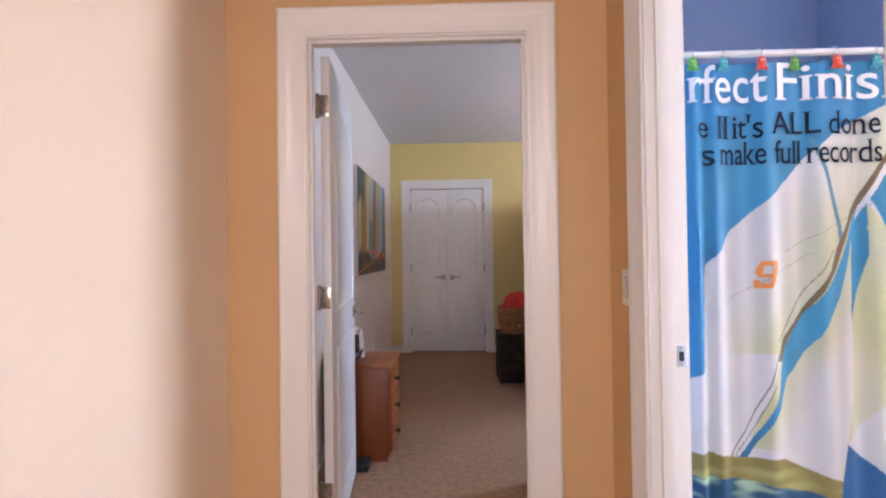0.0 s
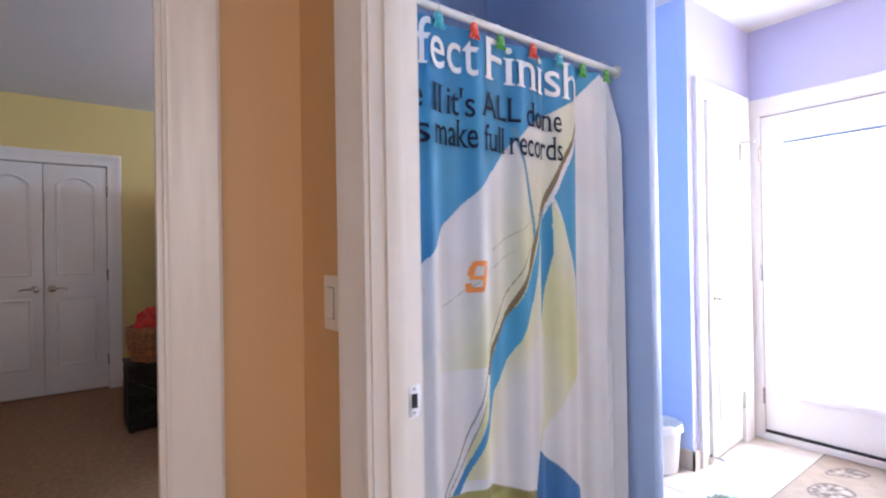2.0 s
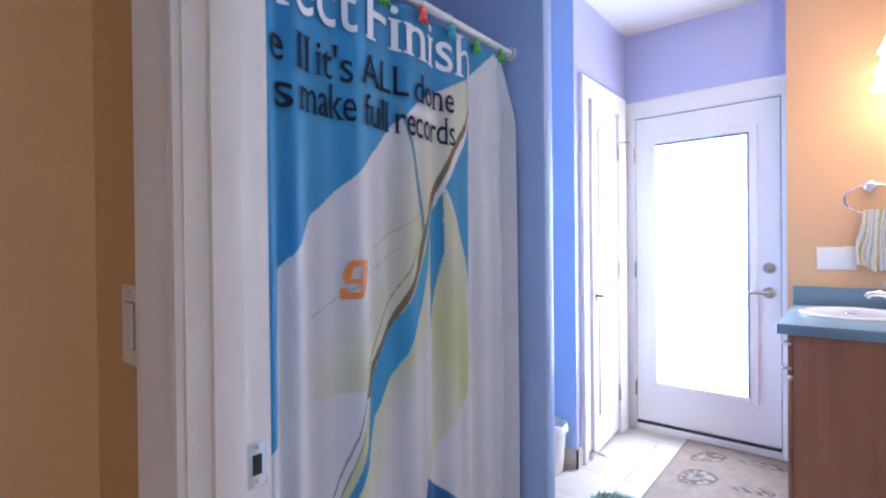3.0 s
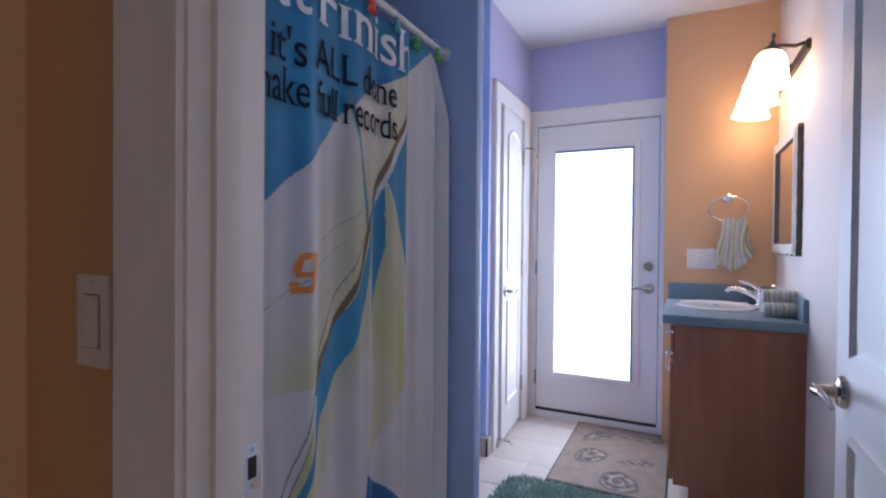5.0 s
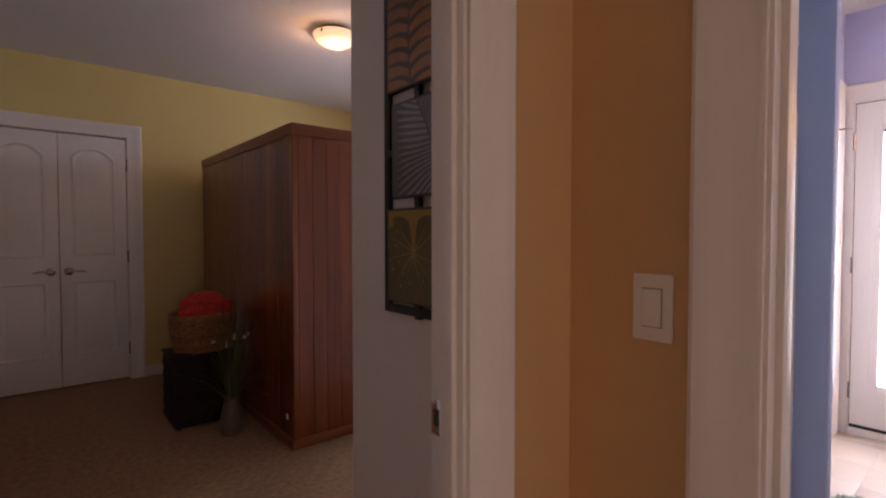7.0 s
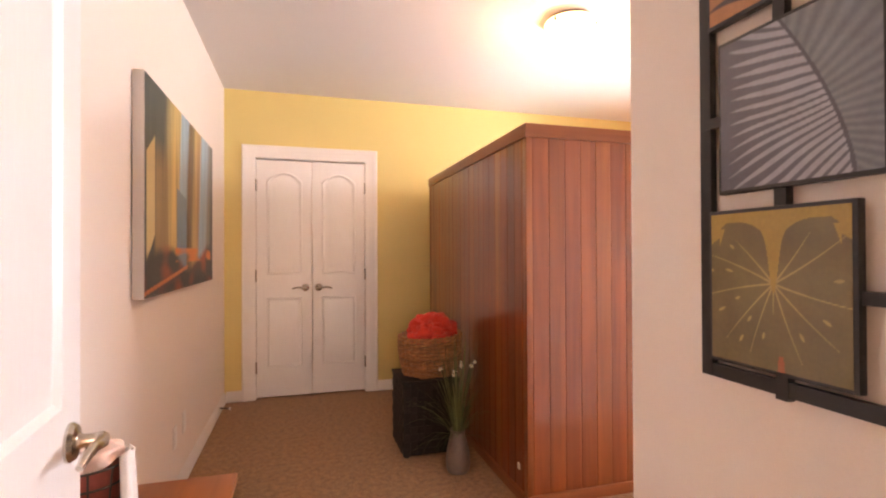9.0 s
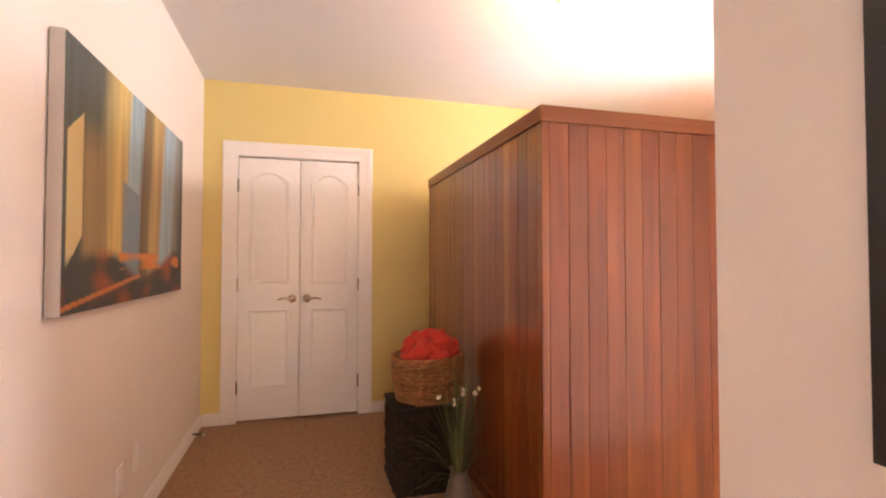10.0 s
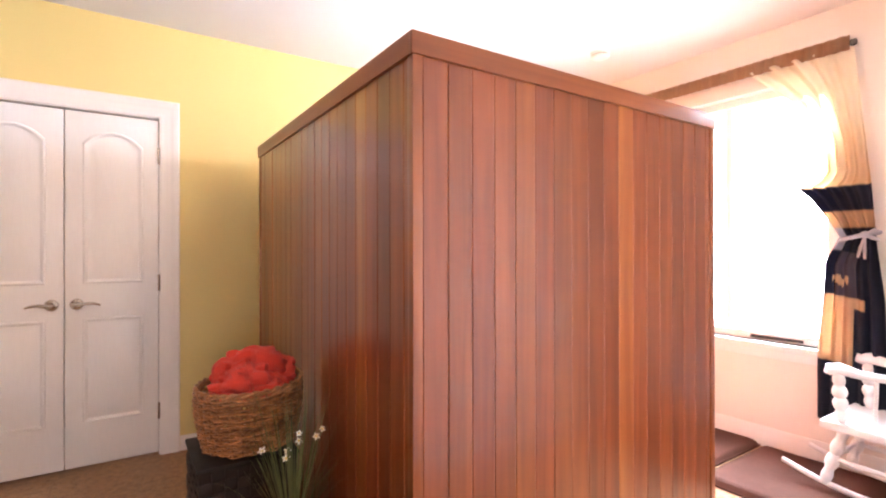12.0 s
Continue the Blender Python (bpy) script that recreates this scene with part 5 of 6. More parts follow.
st = part("seat", sheet(24, 24, seat_place), None, RC, "scooped wooden seat")
st.data.materials.append(M_WHITEPAINT)
so = st.modifiers.new("thickness", "SOLIDIFY")
so.thickness, so.offset = 0.042, -1
bv = st.modifiers.new("edge", "BEVEL")
bv.width, bv.segments = 0.01, 3
for x in (-0.17, 0.17):
    part("rocker", tube(bmesh.new(), [(x, -0.42 + 0.84 * k / 16, 0.012 + 0.075 * ((k - 8) / 8) ** 2) for k in range(17)], 0.014, 8, 1.3), M_WHITEPAINT, RC)
    part("leg", turned((x * 1.05, 0.235, 0.03), (x * 0.88, 0.15, 0.345), 0.028, 4), M_WHITEPAINT, RC)
    part("leg", turned((x * 1.05, -0.24, 0.035), (x * 0.88, -0.16, 0.32), 0.028, 4), M_WHITEPAINT, RC)
    part("stretcher", turned((x, 0.20, 0.16), (x, -0.205, 0.15), 0.013, 2), M_WHITEPAINT, RC)
    part("arm_post", turned((x * 1.15, 0.155, 0.36), (x * 1.20, 0.165, 0.60), 0.030, 4), M_WHITEPAINT, RC)
    part("arm_spindle", tube(bmesh.new(), [(x * 1.17, 0.03, 0.355), (x * 1.21, 0.02, 0.60)], 0.0085, 8), M_WHITEPAINT, RC)
    part("arm_spindle", tube(bmesh.new(), [(x * 1.17, -0.08, 0.35), (x * 1.21, -0.09, 0.61)], 0.0085, 8), M_WHITEPAINT, RC)
    part("arm", tube(bmesh.new(), [(x * 1.22, 0.205, 0.592), (x * 1.22, 0.20, 0.612), (x * 1.21, 0.16, 0.622), (x * 1.20, 0.08, 0.606), (x * 1.18, -0.05, 0.606), (x * 1.12, -0.235, 0.635)], [0.024, 0.035, 0.034, 0.025, 0.022, 0.020], 14, 0.7), M_WHITEPAINT, RC)
    part("back_post", turned((x * 1.1, -0.21, 0.35), (x * 1.15, -0.37, 1.05), 0.019, 5), M_WHITEPAINT, RC)
part("stretcher", turned((-0.165, 0.20, 0.17), (0.165, 0.20, 0.17), 0.014, 3), M_WHITEPAINT, RC)
for k in range(5):
    x = (k - 2) * 0.062
    part("back_spindle", tube(bmesh.new(), [(x, -0.215, 0.35), (x * 1.05, -0.345, 0.95)], 0.008, 8), M_WHITEPAINT, RC)
part("crest_rail", boxed((-0.215, -0.392, 0.93), (0.215, -0.368, 1.07), 0.01), M_WHITEPAINT, RC)

# ---- bathroom: shower ----
CY = 1.835
RD = thing("shower_rod", (1.28, CY, 1.925), "white shower rod between two walls", "shower rod")
part("rod", tube(bmesh.new(), [(-0.575, 0, 0), (0.605, 0, 0)], 0.0125, 16), M_PLASTIC, RD)
for x in (-0.58, 0.61):
    part("flange", tube(bmesh.new(), [(x - 0.012, 0, 0), (x, 0, 0)] if x > 0 else [(x, 0, 0), (x + 0.012, 0, 0)], 0.024, 20), M_PLASTIC, RD)


def fold(x, z):
    """How far the hanging cloth stands off its plane."""
    k = 0.55 + 0.45 * min((1.9 - z) / 0.7, 1)
    deep = -0.030 * math.exp(-((x - 0.885) / 0.022) ** 2) + 0.020 * math.exp(-((x - 0.93) / 0.02) ** 2)
    return k * (0.014 * math.sin(x * 2 * math.pi / 0.205 + 0.9 + 0.25 * math.sin(z * 1.7)) + 0.005 * math.sin(x * 2 * math.pi / 0.092 + 2.1 + 0.4 * z) + deep)


SAIL_BLUE, DEEP_BLUE, WHITE, YELLOWISH, OLIVE, MAST = (0.033, 0.235, 0.43), (0.025, 0.12, 0.31), (0.63, 0.625, 0.635), (0.54, 0.545, 0.31), (0.24, 0.21, 0.06), (0.16, 0.11, 0.05)
SKYLINE = [(0.60, 0.62), (0.90, 0.80), (0.906, 0.95), (0.914, 1.168), (0.976, 1.23), (1.008, 1.293), (1.171, 1.434), (1.286, 1.56), (1.38, 1.642), (1.64, 1.777), (1.76, 1.882)]
MASTLINE = [(0.834, 1.171), (0.908, 1.194), (1.017, 1.275), (1.148, 1.358), (1.225, 1.383), (1.361, 1.446), (1.501, 1.521), (1.676, 1.638), (1.74, 1.66)]
BAND = [(1.398, 1.21), (1.366, 1.135), (1.304, 1.041), (1.228, 0.948), (1.189, 0.873), (1.179, 0.826), (1.162, 0.713), (1.10, 0.591), (1.028, 0.49), (1.058, 0.49), (1.168, 0.666), (1.198, 0.769), (1.312, 0.919), (1.38, 1.05), (1.443, 1.266), (1.46, 1.37)]
TRIANGLE = [(1.65, 1.66), (1.495, 1.401), (1.542, 1.302), (1.612, 1.061), (1.645, 0.84)]
SLIVER = [(1.487, 1.385), (1.44, 1.302), (1.433, 0.97), (1.491, 1.204)]
LOW_BLUE = [(1.40, 0.535), (1.379, 0.408), (1.36, 0.20), (1.64, 0.20), (1.622, 0.334), (1.50, 0.454)]
JIB = [(1.487, 1.385), (1.491, 1.204), (1.433, 0.97), (1.43, 0.70), (1.40, 0.535), (1.619, 0.78), (1.645, 0.84), (1.612, 1.061), (1.542, 1.302)]


def near_line(x, z, line, width):
    return abs(x - polyline(z, line)) < width


def curtain_colour(x, z):
    """The cloth's print: a white sail, a mast and spars against blue."""
    if x > 1.632 and z < polyline(x, [(1.632, 1.775), (1.76, 1.885), (1.9, 1.9)]):
        return WHITE
    if z < polyline(x, [(0.6, 0.50), (0.902, 0.515), (1.025, 0.488), (1.175, 0.490), (1.264, 0.447), (1.40, 0.40), (1.62, 0.335)]):
        base = polyline(x, [(0.6, 0.44), (0.9, 0.43), (1.1, 0.40), (1.3, 0.36), (1.6, 0.28)])
        if inside(x, z, LOW_BLUE):
            return DEEP_BLUE
        c = mixed(OLIVE, (0.42, 0.42, 0.15), noise.noise((x * 7, z * 22, 0)) * 2)
        return c if z > base else (mixed((0.02, 0.09, 0.20), (0.35, 0.55, 0.42), noise.noise((x * 9, z * 30, 3)) * 2.5))
    if inside(x, z, BAND):
        return mixed((0.025, 0.16, 0.37), (0.05, 0.29, 0.50), 0.5 + 0.8 * noise.noise((x * 12, z * 4, 1)) - (0.75 - z) * 1.5)
    if 0.83 < z < 1.70 and near_line(x, z, MASTLINE, 0.0105):
        return MAST
    if inside(x, z, LOW_BLUE):
        return DEEP_BLUE
    if inside(x, z, SLIVER) or inside(x, z, TRIANGLE):
        return SAIL_BLUE
    if 1.244 < z < 1.62 and near_line(x, z, [(1.244, 1.391), (1.302, 1.385), (1.495, 1.342), (1.618, 1.298)], 0.0075):
        return (0.09, 0.24, 0.33)
    if z > polyline(x, SKYLINE):
        n = noise.noise((x * 3, z * 3, 2))
        return mixed(SAIL_BLUE, (0.02, 0.19, 0.42), 0.3 + n)
    if inside(x, z, JIB):
        return mixed(YELLOWISH, WHITE, 0.15 + 0.7 * noise.noise((x * 5, z * 3, 9)) + max(0.0, 0.75 - z) * (1.62 - x) * 9)
    if abs(z - (1.30 + (x - 1.35) * 0.55)) < 0.0016 and 1.2 < x < 1.5 or abs(z - (1.16 + (x - 1.2) * 0.55)) < 0.0014 and 1.0 < x < 1.3:
        return (0.35, 0.36, 0.25)
    if near_line(x, z, [(0.50, 1.005), (0.60, 1.06), (0.75, 1.13), (0.86, 1.165)], 0.0028) and z < 0.86 or near_line(x, z, [(0.50, 1.02), (0.60, 1.085), (0.75, 1.15)], 0.002) and z < 0.75:
        return (0.20, 0.21, 0.20)
    if near_line(x, z, [(0.9, 1.17), (1.03, 1.235), (1.15, 1.32), (1.22, 1.36)], 0.0025) and 0.9 < z < 1.22:
        return (0.25, 0.22, 0.16)
    m = polyline(z, MASTLINE)
    if z < 0.834:
        m = polyline(z, [(0.49, 1.05), (0.834, 1.171)])
    d = m - x
    if d > 0:
        y = 1 - d / 0.28
        return mixed(WHITE, YELLOWISH, y * 0.9 * (0.75 + 0.8 * noise.noise((x * 4, z * 2.5, 5))) if z > 0.86 else 0.0)
    reach = x - polyline(z, [(0.49, 1.058), (0.666, 1.168), (0.769, 1.198), (0.919, 1.312), (1.05, 1.38), (1.266, 1.443)])
    return mixed(WHITE, YELLOWISH, (0.85 - reach * 7.0) * (0.9 + 0.6 * noise.noise((x * 5, z * 3, 9))) if x < 1.46 and z > 0.52 else 0.0)


SC = thing("shower_curtain", (0, 0, 0), "blue and white shower curtain printed with a sailboat and words", "shower curtain")
CX0, CX1, CZ0, CZ1 = 0.72, 1.835, 0.13, 1.895


def cloth_x(u, v):
    right = polyline(CZ0 + (CZ1 - CZ0) * v, [(0.13, 1.834), (1.3, 1.838), (1.72, 1.812), (1.885, 1.765), (1.9, 1.76)])
    return CX0 + (right - CX0) * u


cur = part("cloth", sheet(330, 440, lambda u, v: (cloth_x(u, v), CY + fold(cloth_x(u, v), CZ0 + (CZ1 - CZ0) * v), CZ0 + (CZ1 - CZ0) * v - 0.008 * abs(math.sin(cloth_x(u, v) * math.pi / 0.1365 + 0.45)) * (v > 0.999)), lambda u, v: curtain_colour(cloth_x(u, v), CZ0 + (CZ1 - CZ0) * v)), None, SC)
cur.data.materials.append(M_CURTAINPRINT)


def lettering(body, x0, x1, z, height, mat, bold=0.02, lean=0.0, drop=0.0, serif=0.045):
    """Words printed on the cloth, from x0 to x1 on the line z; they follow its folds."""
    data = bpy.data.curves.new("lettering", "FONT")
    data.body, data.size, data.offset = body, 1.0, bold
    tmp = bpy.data.objects.new("lettering", data)
    me = bpy.data.meshes.new_from_object(tmp)
    bpy.data.objects.remove(tmp)
    bm = bmesh.new()
    bm.from_mesh(me)
    bpy.data.meshes.remove(me)
    bmesh.ops.triangulate(bm, faces=bm.faces)
    lo, hi = min(v.co.x for v in bm.verts), max(v.co.x for v in bm.verts)
    caps = max(v.co.y for v in bm.verts)
    for e in [e for e in bm.edges if len(e.link_faces) == 1 and serif]:
        p, q = sorted((v.co.copy() for v in e.verts), key=lambda c: c.x)
        flat_end = abs(p.y - q.y) < 0.004 and 0.05 < q.x - p.x < 0.2
        if flat_end and (p.y < 0.02 or p.y > 0.42 * caps + 0.1):
            up = 0.034 if p.y < 0.2 else -0.034
            bm.faces.new([bm.verts.new(c) for c in ((p.x - serif, p.y, 0.06), (q.x + serif, p.y, 0.06), (q.x + serif * 0.9, p.y + up, 0.06), (p.x - serif * 0.9, p.y + up, 0.06))])
    for _ in range(2):
        bmesh.ops.subdivide_edges(bm, edges=[e for e in bm.edges if abs(e.verts[0].co.x - e.verts[1].co.x) > 0.06], cuts=1)
        bmesh.ops.triangulate(bm, faces=bm.faces)
    for v in bm.verts:
        s = (v.co.x - lo) / (hi - lo)
        zz = z + v.co.y * height / 0.72 + drop * s
        x = x0 + (x1 - x0) * s + lean * (zz - z)
        v.co = (x, CY + fold(x, zz) - 0.0045 - 0.006 * v.co.z, zz)
    ob = part("lettering", bm, mat, SC)
    return ob


lettering("rfect", 0.868, 1.136, 1.752, 0.138, M_WHITEINK, 0.004)
lettering("Finish", 1.178, 1.628, 1.757, 0.138, M_WHITEINK, 0.004)
lettering("e", 0.895, 0.935, 1.628, 0.085, M_NAVYINK, 0.004)
lettering("ll", 0.968, 1.004, 1.622, 0.085, M_NAVYINK, 0.004)
lettering("it's", 1.026, 1.122, 1.624, 0.085, M_NAVYINK, 0.004)
lettering("ALL", 1.153, 1.322, 1.636, 0.082, M_NAVYINK, 0.004)
lettering("done", 1.352, 1.532, 1.632, 0.085, M_NAVYINK, 0.004)
lettering("s", 0.91, 0.952, 1.528, 0.085, M_NAVYINK, 0.004)
lettering("make", 0.975, 1.129, 1.530, 0.085, M_NAVYINK, 0.004)
lettering("full", 1.162, 1.262, 1.531, 0.085, M_NAVYINK, 0.004)
lettering("records", 1.285, 1.534, 1.531, 0.085, M_NAVYINK, 0.004)
NINE = ((0.12, 0.88, 0.83, 1.0), (0.0, 0.27, 0.52, 0.83), (0.73, 1.0, 0.17, 0.83), (0.12, 0.73, 0.40, 0.52), (0.12, 0.88, 0.0, 0.17), (0.0, 0.27, 0.17, 0.29), (0.06, 0.12, 0.83, 0.95), (0.88, 0.94, 0.83, 0.95), (0.06, 0.12, 0.05, 0.17), (0.88, 0.94, 0.05, 0.17))
bm = bmesh.new()
for u0, u1, v0, v1 in NINE:
    for i in range(4):
        a, b = u0 + (u1 - u0) * i / 4, u0 + (u1 - u0) * (i + 1) / 4
        spots = [(1.080 + 0.066 * u + 0.022 * v, 1.090 + 0.096 * v) for u, v in ((a, v0), (b, v0), (b, v1), (a, v1))]
        bm.faces.new([bm.verts.new((x, CY + fold(x, z) - 0.0045, z)) for x, z in spots])
part("numeral", bm, M_ORANGEINK, SC, "orange block numeral nine")

clip_colors = [M_GREENCLIP, M_TEALCLIP, M_REDCLIP, M_GREENCLIP, M_REDCLIP, M_TEALCLIP, M_GREENCLIP, M_GREENCLIP]
names = ["green", "teal", "red", "green", "red", "teal", "green", "green"]
for k, x in enumerate((0.875, 0.988, 1.117, 1.238, 1.378, 1.515, 1.66, 1.785)):
    y = CY + fold(x, 1.88) - 0.016
    hk = thing("curtain_hook", (x, y, 1.885), names[k] + " plastic sea-creature shower hook on the rod", "curtain hook", "shower curtain hooks")
    bm = bmesh.new()
    lathe(bm, [(0, -0.02), (0.012, -0.018), (0.016, -0.006), (0.015, 0.008), (0.009, 0.017), (0, 0.02)], (0, 0, 0.004), 14, sy=0.5)
    for a in range(4):
        dx = (a - 1.5) * 0.0085
        tube(bm, [(dx * 0.8, 0, -0.010), (dx * 1.3, -0.001, -0.020), (dx * 1.5, 0, -0.027)], [0.0045, 0.004, 0.003], 8)
    part("body", bm, clip_colors[k], hk)
    for dx in (-0.006, 0.006):
        part("eye", lathe(bmesh.new(), [(0, -0.003), (0.0032, -0.001), (0, 0.003)], (dx, -0.0075, 0.008), 8), M_WHITEINK, hk)
    part("ring", tube(bmesh.new(), [(0, 0.016 + 0.017 * math.sin(a), 0.038 + 0.020 * math.cos(a)) for a in (2 * math.pi * i / 20 for i in range(21))], 0.0016, 6, cap=False), M_CHROME, hk)

LN = thing("shower_liner", (0, 0, 0), "plain white vinyl liner hanging behind the curtain", "shower liner")
ln = part("cloth", sheet(60, 30, lambda u, v: (1.70 + 0.166 * u + 0.004 * math.sin(v * 5), CY + 0.022 + 0.006 * math.sin(u * 14) - 0.062 * max((u - 0.86) / 0.14, 0.0) * min(1.0, (1 - v) * 8), 0.12 + 1.775 * v)), None, LN)
ln.data.materials.append(M_LINER)

# ---- bathroom: vanity ----
VN = thing("vanity_cabinet", (3.105, 0.80, 0.01), "brown wood vanity cabinet under a blue-grey worktop", "cabinet")
part("body", boxed((-0.38, -0.255, 0.09), (0.374, 0.245, 0.84), 0.002), M_VANITY, VN)
part("toe_kick", boxed((-0.376, -0.25, 0.0), (0.374, 0.18, 0.09)), M_VANITY, VN)
for x0, x1 in ((-0.376, -0.004), (0.004, 0.37)):
    dd = part("door", boxed((x0, 0.246, 0.11), (x1, 0.264, 0.655), 0.004), M_VANITY, VN)
    part("handle", tube(bmesh.new(), [(x1 - 0.03 if x0 < -0.1 else x0 + 0.03, 0.262, 0.54), (x1 - 0.03 if x0 < -0.1 else x0 + 0.03, 0.285, 0.55), (x1 - 0.03 if x0 < -0.1 else x0 + 0.03, 0.285, 0.62), (x1 - 0.03 if x0 < -0.1 else x0 + 0.03, 0.262, 0.63)], 0.005, 8), M_CHROME, dd)
dw = part("drawer", boxed((-0.376, 0.246, 0.67), (0.37, 0.264, 0.83), 0.004), M_VANITY, VN)
for z in (0.80, 0.70):
    part("edge_pull", boxed((-0.384, 0.25, z - 0.006), (-0.30, 0.282, z + 0.006), 0.003), M_CHROME, dw, "chrome edge pull")
WT = thing("worktop", (3.09, 0.82, 0.85), "blue-grey laminate worktop with backsplashes", "worktop")
bm = boxed((-0.392, -0.275, 0.0), (0.39, 0.278, 0.042), 0.006)
part("slab", bm, M_COUNTER, WT)
part("backsplash", boxed((0.37, -0.253, 0.0425), (0.39, 0.272, 0.14), 0.003), M_COUNTER, WT)
part("backsplash", boxed((-0.39, -0.275, 0.0425), (0.37, -0.254, 0.14), 0.003), M_COUNTER, WT)
SK = thing("sink", (3.165, 0.862, 0.892), "oval white drop-in porcelain sink in the worktop", "sink")
part("bowl", lathe(bmesh.new(), [(0.215, 0.0), (0.216, 0.008), (0.208, 0.013), (0.196, 0.013), (0.186, 0.006), (0.165, 0.003), (0.08, 0.0025), (0, 0.0022)], seg=48, sy=0.88), M_PORCELAIN, SK)
part("drain", lathe(bmesh.new(), [(0.02, 0.0026), (0.019, 0.006), (0, 0.006)], seg=20), M_CHROME, SK)
FA = thing("faucet", (3.15, 0.655, 0.905), "chrome single-lever faucet behind the sink", "faucet")
part("base", lathe(bmesh.new(), [(0, -0.014), (0.028, -0.014), (0.028, 0.012), (0.022, 0.02), (0.021, 0.06), (0.017, 0.072), (0, 0.074)], seg=24), M_CHROME, FA)
part("spout", tube(bmesh.new(), [(0, 0.0, 0.035), (0, 0.05, 0.066), (0, 0.105, 0.088), (0, 0.142, 0.086), (0, 0.155, 0.07)], [0.014, 0.014, 0.013, 0.012, 0.011], 14), M_CHROME, FA)
part("handle", tube(bmesh.new(), [(0, 0.0, 0.07), (0, 0.015, 0.092), (0, 0.06, 0.118), (0, 0.10, 0.128)], [0.016, 0.012, 0.009, 0.007], 12, 0.7), M_CHROME, FA)


def stripes(u, v):
    k = ((u + 0.035 * math.sin(v * 7 + u * 5)) * 9) % 3
    return (0.70, 0.66, 0.58) if k < 0.9 else (0.42, 0.42, 0.16) if k < 1.35 else (0.66, 0.62, 0.55) if k < 1.8 else (0.46, 0.45, 0.55) if k < 2.1 else (0.68, 0.62, 0.52) if k < 2.6 else (0.34, 0.46, 0.48)


for x, z, s in ((2.865, 0.928, 0.0), (2.935, 0.926, 0.33), (2.895, 0.984, 0.6)):
    rt = thing("rolled_towel", pose(x, 0.618, z, 0, 0, 90), "rolled striped hand towel on the worktop", "towel", "rolled towels")

    def roll(u, v, s=s):
        a = 2 * math.pi * v
        r = 0.034 + 0.003 * math.sin(3 * a + s * 9) - 0.004 * (abs(u - 0.5) * 2) ** 6
        return (-0.065 + 0.13 * u, r * 1.08 * math.cos(a), r * 0.97 * math.sin(a))
    part("cloth", sheet(60, 28, roll, lambda u, v, s=s: stripes((u + s) % 1, v)), None, rt).data.materials.append(M_STRIPED)
    for x in (-0.063, 0.063):
        bm = tube(bmesh.new(), [(x, 0.0010 * k * math.cos(k * 0.55), 0.0010 * k * math.sin(k * 0.55)) for k in range(2, 30)], 0.0042, 6)
        part("rolled_end", bm, M_CLOTHWHITE, rt, "coiled end of the roll")
CP = thing("soap_dish", (3.38, 0.64, 0.892), "small white lidded dish on the worktop", "dish")
part("dish", lathe(bmesh.new(), [(0, 0), (0.05, 0), (0.055, 0.03), (0.055, 0.055), (0.048, 0.055), (0, 0.05)], seg=24), M_BOWL, CP)
part("lid", lathe(bmesh.new(), [(0.058, 0.055), (0.058, 0.068), (0.02, 0.074), (0, 0.074)], seg=24), M_PORCELAIN, CP)
SP = thing("soap_pump", (2.99, 0.60, 0.892), "clear soap pump bottle on the worktop", "soap dispenser")
part("bottle", lathe(bmesh.new(), [(0, 0), (0.03, 0), (0.032, 0.01), (0.032, 0.07), (0.012, 0.09), (0, 0.09)], seg=24), M_PORCELAIN, SP)
part("pump", tube(bmesh.new(), [(0, 0, 0.088), (0, 0, 0.13), (0, 0.035, 0.132)], 0.005, 8), M_CHROME, SP)

MI = thing("mirror", (3.14, 0.545, 1.465), "cream-framed mirror with dark wavy edges over the vanity", "mirror")
bm = bmesh.new()
N = 120
rows = []
for o, d in ((0.0, 0.0), (0.0, 0.022), (0.014, 0.034), (0.05, 0.03), (0.058, 0.018)):
    row = []
    for k in range(N):
        s = 4 * k / N
        side, f = int(s), s % 1
        c = ((-1 + 2 * f, -1), (1, -1 + 2 * f), (1 - 2 * f, 1), (-1, 1 - 2 * f))[side]
        wav = 0.006 * math.sin(f * 2 * math.pi * (5 if side % 2 == 0 else 7)) if o < 0.02 else 0
        w, h = 0.283 - o + wav, 0.292 - o + wav
        row.append(bm.verts.new((c[0] * w, d, c[1] * h)))
    rows.append(row)
for r, q in zip(rows, rows[1:]):
    for k in range(N):
        bm.faces.new((r[k], r[(k + 1) % N], q[(k + 1) % N], q[k]))
bm.faces.ensure_lookup_table()
for i, f in enumerate(bm.faces):
    f.material_index = 1 if i < N or i >= 3 * N else 0
part("frame", bm, [M_FRAMECREAM, M_BRONZE], MI, "cream frame with dark edges")
part("glass", boxed((-0.228, 0.012, -0.237), (0.228, 0.0185, 0.237)), M_MIRROR, MI, "mirror glass")

